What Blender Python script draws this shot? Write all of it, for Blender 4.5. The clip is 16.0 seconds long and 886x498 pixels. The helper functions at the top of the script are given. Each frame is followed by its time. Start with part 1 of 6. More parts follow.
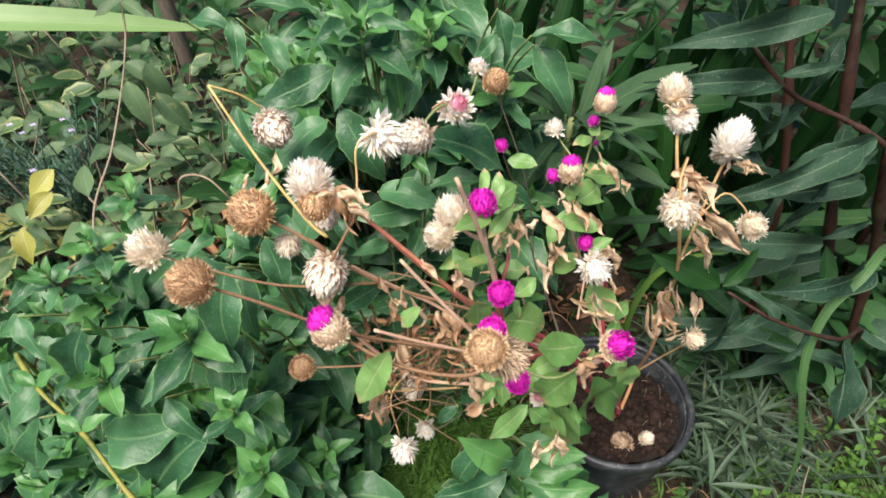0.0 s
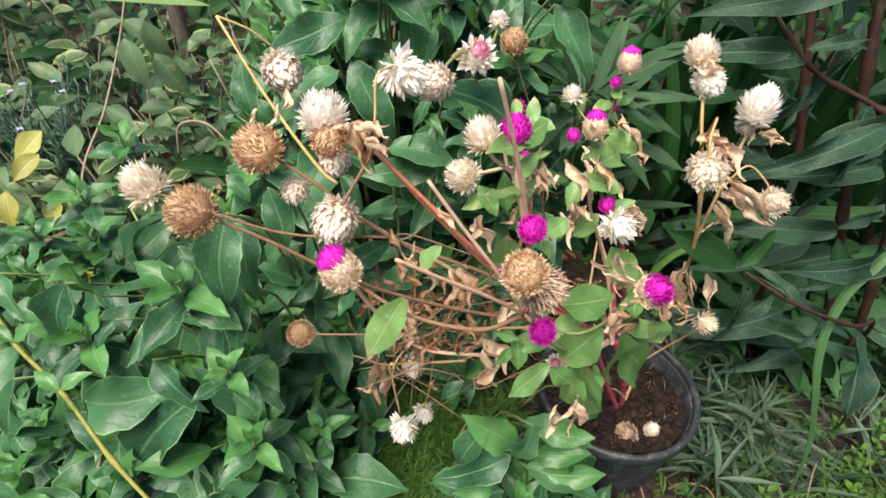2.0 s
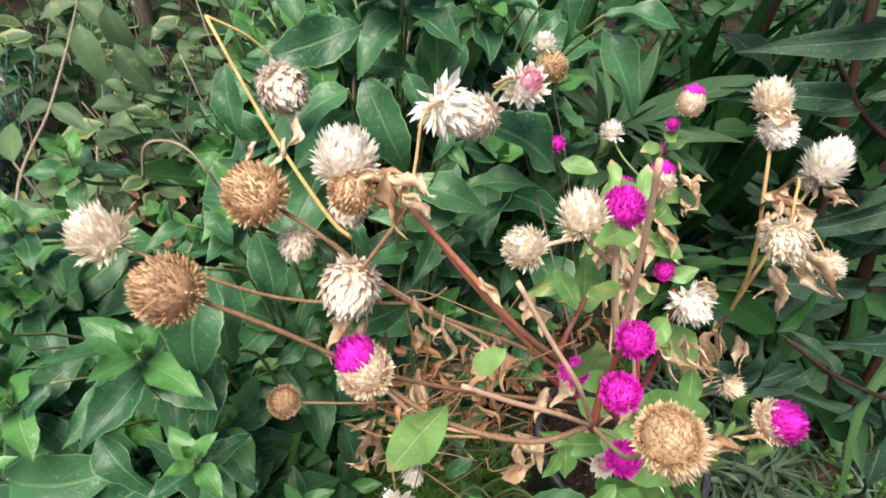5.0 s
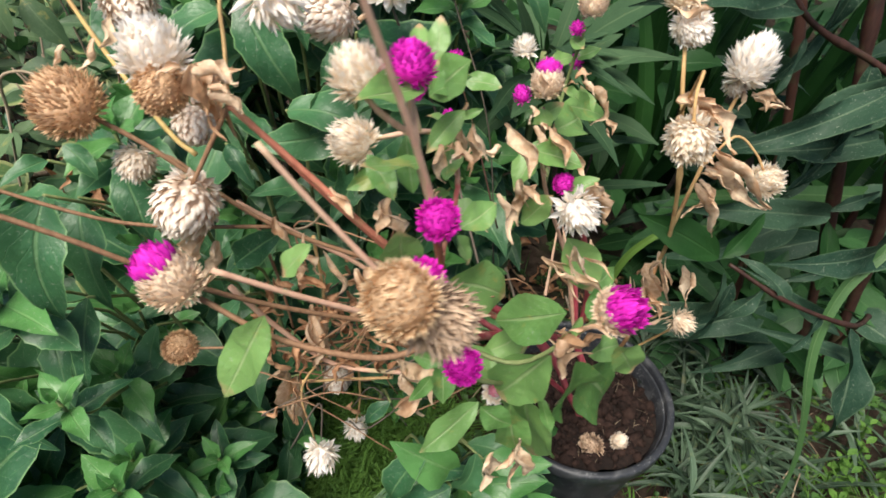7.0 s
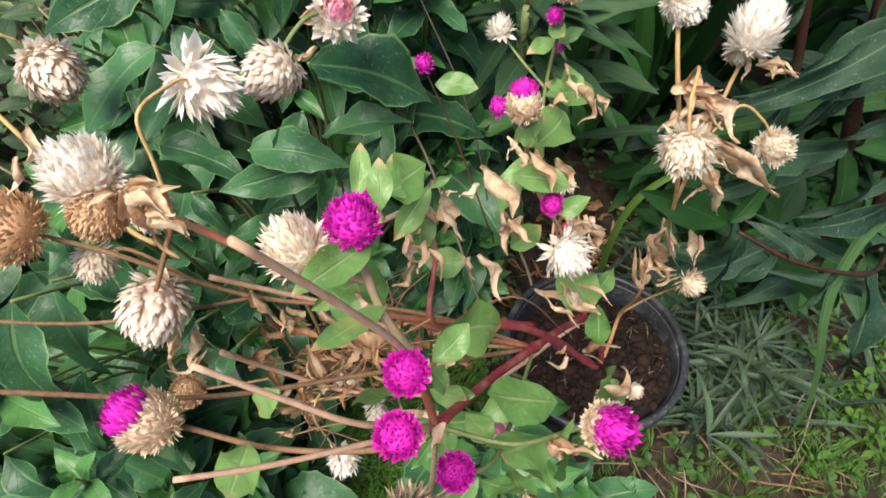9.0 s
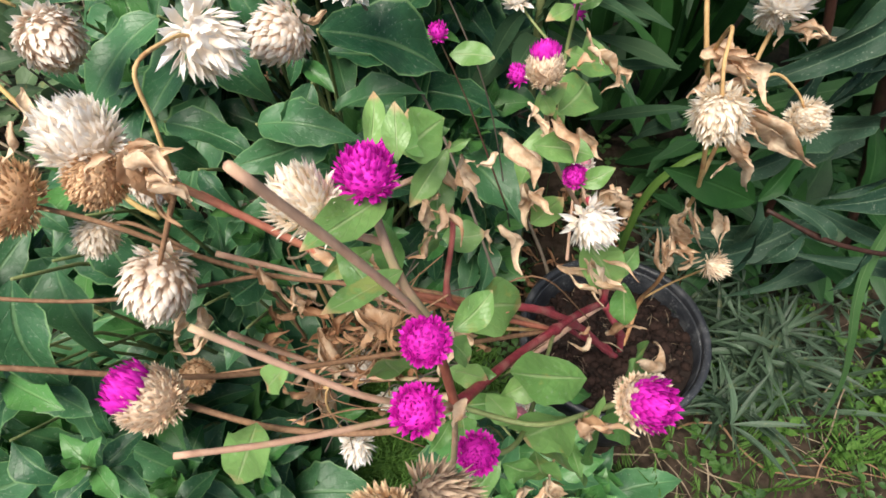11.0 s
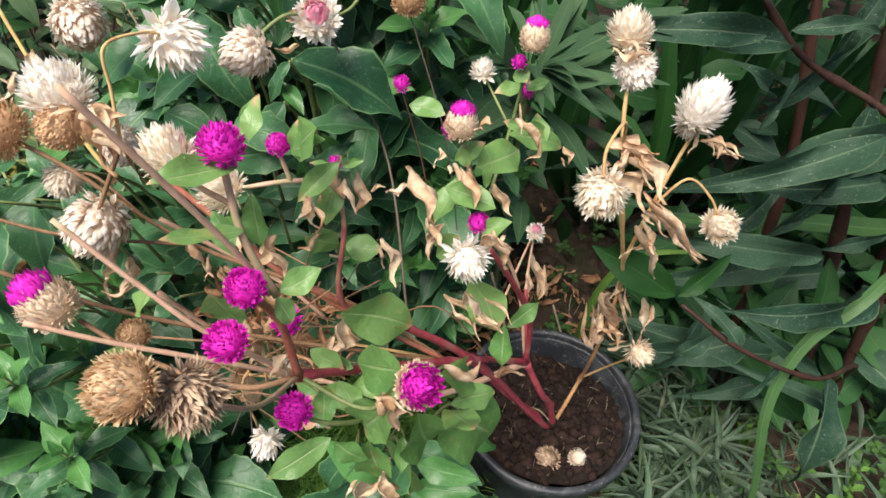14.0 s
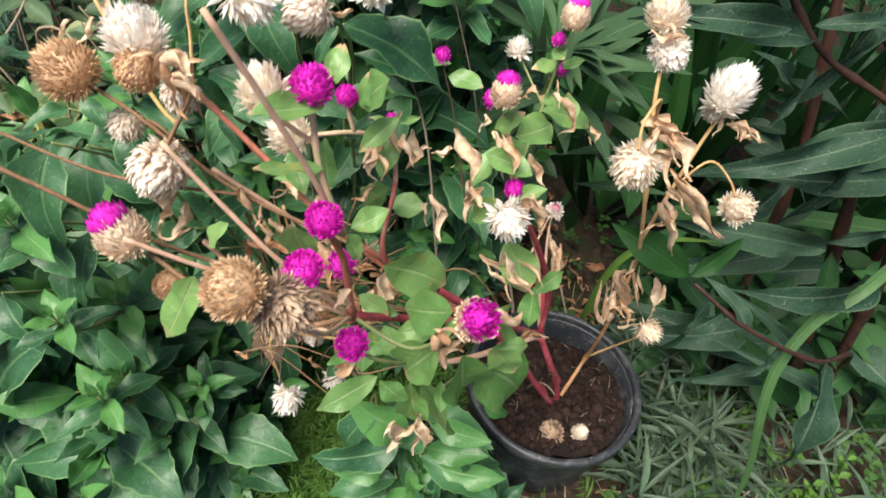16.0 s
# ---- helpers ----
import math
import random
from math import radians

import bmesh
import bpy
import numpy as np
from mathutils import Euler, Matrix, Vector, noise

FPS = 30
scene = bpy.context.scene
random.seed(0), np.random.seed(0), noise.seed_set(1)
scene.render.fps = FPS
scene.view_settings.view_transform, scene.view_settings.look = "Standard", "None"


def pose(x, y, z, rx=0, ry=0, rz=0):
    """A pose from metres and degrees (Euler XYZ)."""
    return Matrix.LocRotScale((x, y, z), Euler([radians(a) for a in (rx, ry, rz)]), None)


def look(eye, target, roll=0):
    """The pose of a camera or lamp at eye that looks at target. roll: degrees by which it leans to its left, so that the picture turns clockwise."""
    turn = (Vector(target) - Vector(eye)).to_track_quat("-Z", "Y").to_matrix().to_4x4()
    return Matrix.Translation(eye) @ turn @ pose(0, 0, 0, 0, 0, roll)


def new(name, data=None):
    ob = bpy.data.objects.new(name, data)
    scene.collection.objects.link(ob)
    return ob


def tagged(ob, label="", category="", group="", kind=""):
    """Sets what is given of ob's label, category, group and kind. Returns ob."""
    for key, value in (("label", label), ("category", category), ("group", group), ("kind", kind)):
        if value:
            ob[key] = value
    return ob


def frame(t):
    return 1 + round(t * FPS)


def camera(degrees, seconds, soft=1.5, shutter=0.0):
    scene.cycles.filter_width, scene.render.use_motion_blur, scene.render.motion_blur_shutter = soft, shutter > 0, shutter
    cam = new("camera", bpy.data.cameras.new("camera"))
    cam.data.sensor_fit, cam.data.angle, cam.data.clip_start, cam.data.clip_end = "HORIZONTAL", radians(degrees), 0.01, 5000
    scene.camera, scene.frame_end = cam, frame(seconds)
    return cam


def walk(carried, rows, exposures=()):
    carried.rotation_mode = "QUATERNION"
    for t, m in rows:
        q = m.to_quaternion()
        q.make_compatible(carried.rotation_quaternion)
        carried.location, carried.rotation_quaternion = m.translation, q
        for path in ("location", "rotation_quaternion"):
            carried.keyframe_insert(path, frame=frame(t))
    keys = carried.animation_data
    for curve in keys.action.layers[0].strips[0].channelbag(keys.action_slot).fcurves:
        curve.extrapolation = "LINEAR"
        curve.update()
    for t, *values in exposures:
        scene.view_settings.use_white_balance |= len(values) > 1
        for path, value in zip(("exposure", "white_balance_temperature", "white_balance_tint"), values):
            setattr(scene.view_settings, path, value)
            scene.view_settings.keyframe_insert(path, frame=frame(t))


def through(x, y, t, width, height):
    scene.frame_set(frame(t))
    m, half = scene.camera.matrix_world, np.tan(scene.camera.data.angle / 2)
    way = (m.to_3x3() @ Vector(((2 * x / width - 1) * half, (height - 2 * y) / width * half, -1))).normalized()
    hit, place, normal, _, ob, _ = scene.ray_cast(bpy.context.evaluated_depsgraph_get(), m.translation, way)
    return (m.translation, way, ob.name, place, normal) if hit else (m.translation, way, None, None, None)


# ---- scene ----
cam = camera(75.0, 16.0, soft=1.65, shutter=0.4)
METRES, EYE, TILT, LEAN, TURN = 0.62, 0.65, -42.0, 0.0, 0.0
ROWS = [
    (0, -0.0001, -0.0000, 0.0007, -0.03, -0.03, 0.03),
    (0.5, -0.0007, 0.0083, -0.0275, -0.61, 0.62, -0.87),
    (1, -0.0253, -0.0011, -0.0323, -0.65, 1.48, -1.13),
    (1.5, -0.0319, 0.0412, -0.0630, -1.35, 1.03, -1.85),
    (2, -0.0266, 0.0355, -0.0573, -1.35, 1.27, -1.87),
    (2.5, -0.0223, 0.0339, -0.0577, -1.32, 1.42, -2.70),
    (3, 0.0223, 0.0619, -0.0207, -1.01, 0.69, -2.63),
    (3.5, 0.0260, 0.0679, -0.0077, -0.83, 0.91, -1.96),
    (4, -0.0289, 0.0858, 0.0079, -1.06, 1.44, -1.97),
    (4.2, -0.0622, 0.1010, 0.0181, -1.15, 1.66, -3.46),
    (6.3, -0.0960, 0.1911, -0.0466, -12.07, 0.63, -2.67),
    (6.5, -0.0620, 0.1775, -0.0579, -10.72, 1.29, -1.37),
    (7, 0.0278, 0.1699, -0.0431, -3.94, -0.62, -1.63),
    (7.5, 0.0690, 0.1814, -0.0122, -2.02, -2.38, -0.60),
    (8, 0.0739, 0.1812, 0.0312, -1.24, -6.93, 2.80),
    (8.5, 0.0632, 0.1737, 0.0409, -1.03, -7.96, 3.28),
    (9, 0.0550, 0.2001, 0.0624, -3.04, -10.75, 4.94),
    (9.5, 0.0485, 0.2230, 0.0557, -2.32, -13.39, 6.41),
    (9.7, 0.0521, 0.2366, 0.0626, -2.69, -13.44, 6.81),
    (11.8, 0.0432, 0.1969, 0.0252, -1.45, -9.47, 4.18),
    (12, 0.0384, 0.1875, 0.0244, -1.30, -9.13, 3.66),
    (12.5, 0.0306, 0.1683, 0.0142, 0.13, -5.21, -0.02),
    (13, 0.0504, 0.1863, 0.0067, 0.41, -3.43, -2.33),
    (13.5, 0.1178, 0.1687, 0.0088, 2.51, -4.05, -5.18),
    (14, 0.1481, 0.1560, 0.0179, 2.73, -4.31, -6.49),
    (14.5, 0.1501, 0.1559, 0.0156, 2.70, -4.14, -7.26),
    (15, 0.1424, 0.1453, 0.0139, 2.79, -3.94, -7.98),
    (15.5, 0.1327, 0.1375, 0.0064, 2.91, -3.97, -8.43),
    (16, 0.1148, 0.1279, -0.0123, 2.07, -4.82, -9.40),
]
walk(cam, [(t, pose(0, 0, EYE, TILT, LEAN, TURN) @ pose(METRES * x, METRES * y, METRES * z, 90 + pitch, roll, yaw)) for t, x, y, z, yaw, pitch, roll in ROWS],
     [(0.0, 1.12), (4.0, 1.13), (6.5, 1.00), (9.5, 0.93), (12.5, 0.94), (14.0, 1.04), (16.0, 1.15)])

# ---- daylight ----
world = bpy.data.worlds.new("overcast_sky")
world.use_nodes = True
scene.world = world
wn = world.node_tree.nodes
sky = wn.new("ShaderNodeTexSky")
sky.sky_type = 'NISHITA'
sky.sun_disc = False
sky.sun_elevation, sky.sun_rotation = radians(63), radians(214)
world.node_tree.links.new(sky.outputs[0], wn["Background"].inputs[0])
wn["Background"].inputs[1].default_value = 0.053
sun = new("sun", bpy.data.lights.new("sun", 'SUN'))
sun.data.energy, sun.data.angle, sun.data.color = 3.95, radians(38), (1.0, 0.92, 0.81)
sun.matrix_world = look((-0.42, -0.62, 1.5), (0, 0, 0))

# ---- node materials ----
class Nodes:
    """Short hand for building one material's node tree."""

    def __init__(self, name):
        self.mat = bpy.data.materials.new(name)
        self.mat.use_nodes = True
        self.t = self.mat.node_tree
        self.p = self.t.nodes["Principled BSDF"]
        self.out = self.t.nodes["Material Output"]

    def put(self, socket, value):
        if isinstance(value, bpy.types.NodeSocket):
            self.t.links.new(value, socket)
        elif isinstance(value, (tuple, list)) and len(value) == 3 and socket.type == 'RGBA':
            socket.default_value = (*value, 1)
        else:
            socket.default_value = value

    def math(self, op, a, b=0.0, c=0.0):
        n = self.t.nodes.new("ShaderNodeMath")
        n.operation = op
        for s, v in zip(n.inputs, (a, b, c)):
            self.put(s, v)
        return n.outputs[0]

    def step(self, x, lo, hi, a=0.0, b=1.0):
        n = self.t.nodes.new("ShaderNodeMapRange")
        n.interpolation_type = 'SMOOTHSTEP'
        for s, v in zip(n.inputs, (x, lo, hi, a, b)):
            self.put(s, v)
        return n.outputs[0]

    def mix(self, f, a, b):
        n = self.t.nodes.new("ShaderNodeMix")
        n.data_type = 'RGBA'
        for s, v in zip((n.inputs[0], n.inputs[6], n.inputs[7]), (f, a, b)):
            self.put(s, v)
        return n.outputs[2]

    def noise(self, scale, detail=3.0, rough=0.55, vec=None):
        n = self.t.nodes.new("ShaderNodeTexNoise")
        n.inputs["Scale"].default_value = scale
        n.inputs["Detail"].default_value = detail
        n.inputs["Roughness"].default_value = rough
        if vec is not None:
            self.put(n.inputs["Vector"], vec)
        return n.outputs["Fac"]

    def place(self):
        return self.t.nodes.new("ShaderNodeNewGeometry").outputs["Position"]

    def uv(self):
        n = self.t.nodes.new("ShaderNodeTexCoord")
        s = self.t.nodes.new("ShaderNodeSeparateXYZ")
        self.t.links.new(n.outputs["UV"], s.inputs[0])
        return s.outputs[0], s.outputs[1]

    def rand(self):
        a = self.t.nodes.new("ShaderNodeObjectInfo").outputs["Random"]
        b = self.t.nodes.new("ShaderNodeNewGeometry").outputs["Random Per Island"]
        return self.math('FRACT', self.math('ADD', a, b))

    def bump(self, h, strength, dist=0.001):
        n = self.t.nodes.new("ShaderNodeBump")
        n.inputs["Strength"].default_value = strength
        n.inputs["Distance"].default_value = dist
        self.put(n.inputs["Height"], h)
        self.put(self.p.inputs["Normal"], n.outputs[0])

    def done(self, colour, rough, through=0.0, tint=None, spec=0.5):
        self.put(self.p.inputs["Base Color"], colour)
        self.put(self.p.inputs["Roughness"], rough)
        self.p.inputs["Specular IOR Level"].default_value = spec
        if through:
            tr = self.t.nodes.new("ShaderNodeBsdfTranslucent")
            self.put(tr.inputs[0], tint if tint is not None else colour)
            mx = self.t.nodes.new("ShaderNodeMixShader")
            mx.inputs[0].default_value = through
            self.t.links.new(self.p.outputs[0], mx.inputs[1])
            self.t.links.new(tr.outputs[0], mx.inputs[2])
            self.t.links.new(mx.outputs[0], self.out.inputs[0])
        return self.mat


def leaf_mat(name, dark, light, vein, rough=0.4, spec=0.5, vein_gain=0.5, ribs=9.0, dry=0.0, rim=None, through=0.18, fleck=0.3, worn=0.0, hem=None, quilt=0.0):
    """A leaf: two greens by piece and by blotch, midrib, side veins, optional withered tip and pale rim."""
    n = Nodes(name)
    u, v = n.uv()
    r = n.rand()
    pos = n.place()
    big, fine = n.noise(38, 3, 0.6, pos), n.noise(420, 4, 0.65, pos)
    col = n.mix(n.math('ADD', n.math('MULTIPLY', r, 0.75), n.math('MULTIPLY', n.math('SUBTRACT', big, 0.35), 0.8)), dark, light)
    col = n.mix(n.step(n.noise(260, 4, 0.7, pos), 0.50, 0.66, 0, 0.28), col, light)
    side = n.math('ABSOLUTE', n.math('SUBTRACT', u, 0.5))
    mid = n.step(side, 0.015, 0.045, 1.0, 0.0)
    wave = n.math('ABSOLUTE', n.math('SINE', n.math('MULTIPLY', n.math('SUBTRACT', v, n.math('MULTIPLY', side, 0.75)), ribs * math.pi)))
    ribline = n.step(wave, 0.0, 0.14, 0.30, 0.0)
    veins = n.math('MAXIMUM', mid, ribline)
    col = n.mix(n.math('MULTIPLY', veins, vein_gain), col, vein)
    if fleck:
        col = n.mix(n.step(n.noise(620, 2, 0.6, pos), 0.64, 0.69, 0, fleck), col, (0.42, 0.46, 0.36))
        col = n.mix(n.step(n.noise(24, 4, 0.7, pos), 0.45, 0.75, 0, 0.35), col, n.mix(0.5, dark, (0.02, 0.05, 0.03)))
    if rim:
        col = n.mix(n.step(n.math('ADD', side, n.math('MULTIPLY', big, 0.16)), 0.36, 0.46), col, rim)
    if hem:
        col = n.mix(n.step(side, 0.455, 0.485, 0, 0.75), col, hem)
    rg = n.math('ADD', rough, n.math('MULTIPLY', n.math('SUBTRACT', fine, 0.5), 0.25))
    if dry:
        edge = n.math('ADD', n.math('ADD', v, n.math('MULTIPLY', n.noise(110, 3, 0.6, pos), 0.55)), n.math('MULTIPLY', r, 0.35))
        gone = n.step(edge, 1.50 - dry * 0.5, 1.66 - dry * 0.5)
        col = n.mix(gone, col, n.mix(fine, (0.42, 0.22, 0.09), (0.80, 0.62, 0.38)))
    if worn:
        col = n.mix(n.step(n.noise(70, 4, 0.7, pos), 0.58, 0.66, 0, worn), col, (0.42, 0.36, 0.10))
    relief = n.math('ADD', n.math('MULTIPLY', veins, -0.6), n.math('MULTIPLY', fine, 0.5))
    if quilt:
        relief = n.math('ADD', relief, n.math('MULTIPLY', n.noise(110, 2, 0.5, pos), quilt * 2.5))
    n.bump(relief, 0.6, 0.0011)
    return n.done(col, rg, through, n.mix(0.5, col, light), spec)


def grain_mat(name, a, b, rough, scale=300, stretch=(1, 1, 1), third=None, bump=0.4, spec=0.3, through=0.0, by_piece=0.5):
    """A matt natural surface: two colours by grain and by piece, and a third in blotches."""
    n = Nodes(name)
    m = n.t.nodes.new("ShaderNodeVectorMath")
    m.operation = 'MULTIPLY'
    n.put(m.inputs[0], n.place())
    m.inputs[1].default_value = stretch
    g = n.noise(scale, 5, 0.6, m.outputs[0])
    f = n.math('ADD', n.math('MULTIPLY', n.step(g, 0.3, 0.7), 1 - by_piece), n.math('MULTIPLY', n.rand(), by_piece))
    col = n.mix(f, a, b)
    if third:
        col = n.mix(n.step(n.noise(scale * 0.12, 3, 0.6, n.place()), 0.52, 0.66, 0, 0.8), col, third)
    n.bump(g, bump, 0.0012)
    return n.done(col, rough, through, None, spec)


def bract_mat(name, root, tip, deep, rough=0.75, through=0.25):
    """Papery scales of a flower head: darker at their root, paler along the tip, each one a little different."""
    n = Nodes(name)
    u, v = n.uv()
    r = n.rand()
    col = n.mix(n.step(n.math('ADD', v, n.math('MULTIPLY', n.math('SUBTRACT', r, 0.5), 0.5)), 0.05, 0.8), root, tip)
    col = n.mix(n.step(n.noise(160, 3, 0.6, n.place()), 0.50, 0.72, 0, 0.55), col, deep)
    col = n.mix(n.math('MULTIPLY', n.step(n.math('ABSOLUTE', n.math('SUBTRACT', u, 0.5)), 0.0, 0.12, 1, 0), 0.35), col, deep)
    n.bump(n.noise(2200, 2, 0.5, n.place()), 0.25, 0.0003)
    return n.done(col, rough, through, None, 0.25)


M = {}
M['shrub'] = leaf_mat("shrub_leaf", (0.011, 0.060, 0.027), (0.073, 0.200, 0.080), (0.18, 0.32, 0.14), rough=0.40, spec=0.46, vein_gain=0.45, ribs=6, hem=(0.18, 0.33, 0.13), quilt=0.5)
M['shrub_new'] = leaf_mat("shrub_new_leaf", (0.040, 0.150, 0.038), (0.115, 0.29, 0.080), (0.23, 0.40, 0.16), rough=0.35, spec=0.5, vein_gain=0.4, ribs=6, through=0.22, quilt=0.4)
M['plant'] = leaf_mat("plant_leaf", (0.085, 0.230, 0.055), (0.290, 0.490, 0.160), (0.45, 0.57, 0.29), rough=0.38, spec=0.55, vein_gain=0.5, ribs=7, dry=0.30, worn=0.4, through=0.36, quilt=0.9)
M['dry'] = grain_mat("withered_leaf", (0.50, 0.29, 0.16), (0.95, 0.78, 0.58), 0.8, 200, third=(0.46, 0.25, 0.13), through=0.3, by_piece=0.35, bump=0.9)
M['dry_brown'] = grain_mat("russet_withered_leaf", (0.32, 0.145, 0.07), (0.72, 0.44, 0.26), 0.8, 220, third=(0.26, 0.12, 0.055), through=0.25, bump=0.9)
M['lance'] = leaf_mat("lance_leaf", (0.010, 0.036, 0.021), (0.050, 0.104, 0.062), (0.12, 0.18, 0.11), rough=0.55, spec=0.24, vein_gain=0.6, ribs=13, fleck=0.3, hem=(0.075, 0.13, 0.070), quilt=0.8)
M['sage'] = leaf_mat("sage_leaf", (0.026, 0.068, 0.032), (0.068, 0.130, 0.062), (0.13, 0.20, 0.10), rough=0.7, spec=0.18, vein_gain=0.45, ribs=12, fleck=0)
M['strap'] = leaf_mat("strap_leaf", (0.007, 0.033, 0.009), (0.024, 0.085, 0.018), (0.055, 0.13, 0.042), rough=0.55, spec=0.2, vein_gain=0.3, ribs=0.5, fleck=0)
M['pale_strap'] = leaf_mat("pale_strap_leaf", (0.12, 0.22, 0.065), (0.19, 0.31, 0.11), (0.27, 0.37, 0.18), rough=0.5, vein_gain=0.4, ribs=0.5, fleck=0)
M['strap_light'] = leaf_mat("light_strap_leaf", (0.045, 0.11, 0.035), (0.085, 0.17, 0.06), (0.15, 0.24, 0.10), rough=0.5, spec=0.25, vein_gain=0.5, ribs=0.5, fleck=0)
M['strap_fresh'] = leaf_mat("fresh_strap_leaf", (0.050, 0.115, 0.018), (0.10, 0.19, 0.036), (0.14, 0.23, 0.07), rough=0.5, spec=0.25, vein_gain=0.5, ribs=0.5, fleck=0)
M['grass'] = leaf_mat("grass_leaf", (0.007, 0.020, 0.010), (0.080, 0.134, 0.080), (0.18, 0.25, 0.17), rough=0.5, spec=0.35, vein_gain=0.5, ribs=0.5, fleck=0, worn=0.12)
M['clover'] = leaf_mat("clover_leaf", (0.016, 0.055, 0.010), (0.054, 0.130, 0.024), (0.11, 0.2, 0.06), rough=0.5, vein_gain=0.3, ribs=5, fleck=0)
M['moss'] = grain_mat("feathery_green", (0.032, 0.095, 0.013), (0.105, 0.215, 0.036), 0.7, 500, through=0.2)
M['pale_edge'] = leaf_mat("pale_edged_leaf", (0.035, 0.085, 0.028), (0.085, 0.16, 0.05), (0.15, 0.24, 0.10), rough=0.5, vein_gain=0.3, rim=(0.24, 0.28, 0.11), fleck=0, worn=0.4)
M['yellow'] = leaf_mat("yellow_leaf", (0.25, 0.24, 0.040), (0.40, 0.39, 0.09), (0.55, 0.57, 0.3), rough=0.5, vein_gain=0.3, fleck=0, worn=0.2)
M['herb'] = grain_mat("blue_green_herb", (0.040, 0.095, 0.062), (0.115, 0.20, 0.150), 0.65, 400, through=0.15)
M['lilac'] = grain_mat("lilac_petal", (0.33, 0.26, 0.50), (0.5, 0.42, 0.62), 0.7, 300)
M['under'] = leaf_mat("far_leaf", (0.010, 0.042, 0.014), (0.040, 0.120, 0.034), (0.1, 0.2, 0.08), rough=0.5, spec=0.3, vein_gain=0.3, fleck=0)
M['dull'] = leaf_mat("dull_leaf", (0.040, 0.082, 0.038), (0.115, 0.190, 0.088), (0.18, 0.26, 0.14), rough=0.5, spec=0.3, vein_gain=0.35, fleck=0, worn=0.25)
M['stem_tan'] = grain_mat("tan_stem", (0.40, 0.235, 0.095), (0.66, 0.46, 0.22), 0.7, 500, (1, 1, 0.3), third=(0.38, 0.20, 0.09))
M['stem_brown'] = grain_mat("brown_stem", (0.15, 0.08, 0.045), (0.34, 0.20, 0.115), 0.7, 500, (1, 1, 0.3))
M['stem_red'] = grain_mat("red_stem", (0.25, 0.024, 0.044), (0.54, 0.095, 0.125), 0.45, 400, (1, 1, 0.3), third=(0.44, 0.16, 0.15), spec=0.5)
M['stem_rosy'] = grain_mat("rosy_stem", (0.34, 0.075, 0.075), (0.58, 0.20, 0.18), 0.5, 400, (1, 1, 0.3), third=(0.50, 0.30, 0.20), spec=0.45)
M['stem_straw'] = grain_mat("straw_stem", (0.48, 0.34, 0.12), (0.72, 0.54, 0.24), 0.7, 500, (1, 1, 0.3), third=(0.46, 0.28, 0.12))
M['stem_rust'] = grain_mat("rust_stem", (0.30, 0.085, 0.060), (0.50, 0.20, 0.13), 0.6, 400, (1, 1, 0.3), third=(0.40, 0.22, 0.12))
M['stem_amber'] = grain_mat("amber_stem", (0.30, 0.13, 0.055), (0.56, 0.33, 0.16), 0.6, 400, (1, 1, 0.3), third=(0.34, 0.27, 0.12))
M['stem_pink'] = grain_mat("pinkish_stem", (0.46, 0.26, 0.18), (0.66, 0.44, 0.32), 0.65, 400, (1, 1, 0.3), third=(0.42, 0.36, 0.20))
M['stem_green'] = grain_mat("green_stem", (0.12, 0.17, 0.06), (0.25, 0.28, 0.12), 0.6, 400, (1, 1, 0.3))
M['stem_yellow'] = grain_mat("yellow_stem", (0.13, 0.13, 0.022), (0.26, 0.25, 0.055), 0.6, 400, (1, 1, 0.3), third=(0.09, 0.13, 0.030))
M['cane'] = grain_mat("maroon_cane", (0.022, 0.010, 0.008), (0.070, 0.030, 0.021), 0.55, 260, (1, 1, 0.25), third=(0.055, 0.046, 0.024), spec=0.3)
M['twig'] = grain_mat("grey_twig", (0.16, 0.12, 0.085), (0.36, 0.29, 0.22), 0.85, 400, (1, 1, 0.4))
M['bark'] = grain_mat("grey_bark", (0.055, 0.044, 0.036), (0.14, 0.115, 0.092), 0.9, 160, (1, 1, 0.3), bump=0.9)
M['straw'] = grain_mat("straw", (0.13, 0.095, 0.060), (0.36, 0.29, 0.20), 0.8, 300)
M['white'] = bract_mat("pale_papery_bract", (0.88, 0.77, 0.64), (0.99, 0.97, 0.95), (0.88, 0.78, 0.66), through=0.40)
# root colour kept darker to paint in the shade between overlapping scales
M['ivory'] = bract_mat("ivory_scale", (0.66, 0.49, 0.36), (1.0, 0.95, 0.88), (0.80, 0.66, 0.52), through=0.40)
M['ash'] = bract_mat("ashy_white_bract", (0.90, 0.81, 0.70), (1.0, 0.98, 0.95), (0.88, 0.79, 0.69), through=0.45)
M['cream'] = bract_mat("cream_bract", (0.82, 0.68, 0.51), (0.99, 0.94, 0.85), (0.78, 0.62, 0.45), through=0.42)
M['tan'] = bract_mat("tan_bract", (0.42, 0.25, 0.14), (0.84, 0.60, 0.38), (0.52, 0.32, 0.18))
M['gold'] = bract_mat("golden_bract", (0.50, 0.30, 0.16), (0.93, 0.74, 0.50), (0.60, 0.38, 0.22))
M['grey'] = bract_mat("grey_bract", (0.28, 0.18, 0.12), (0.74, 0.56, 0.40), (0.36, 0.28, 0.24))
M['beige'] = bract_mat("beige_pink_bract", (0.74, 0.56, 0.40), (0.95, 0.82, 0.66), (0.70, 0.50, 0.35))
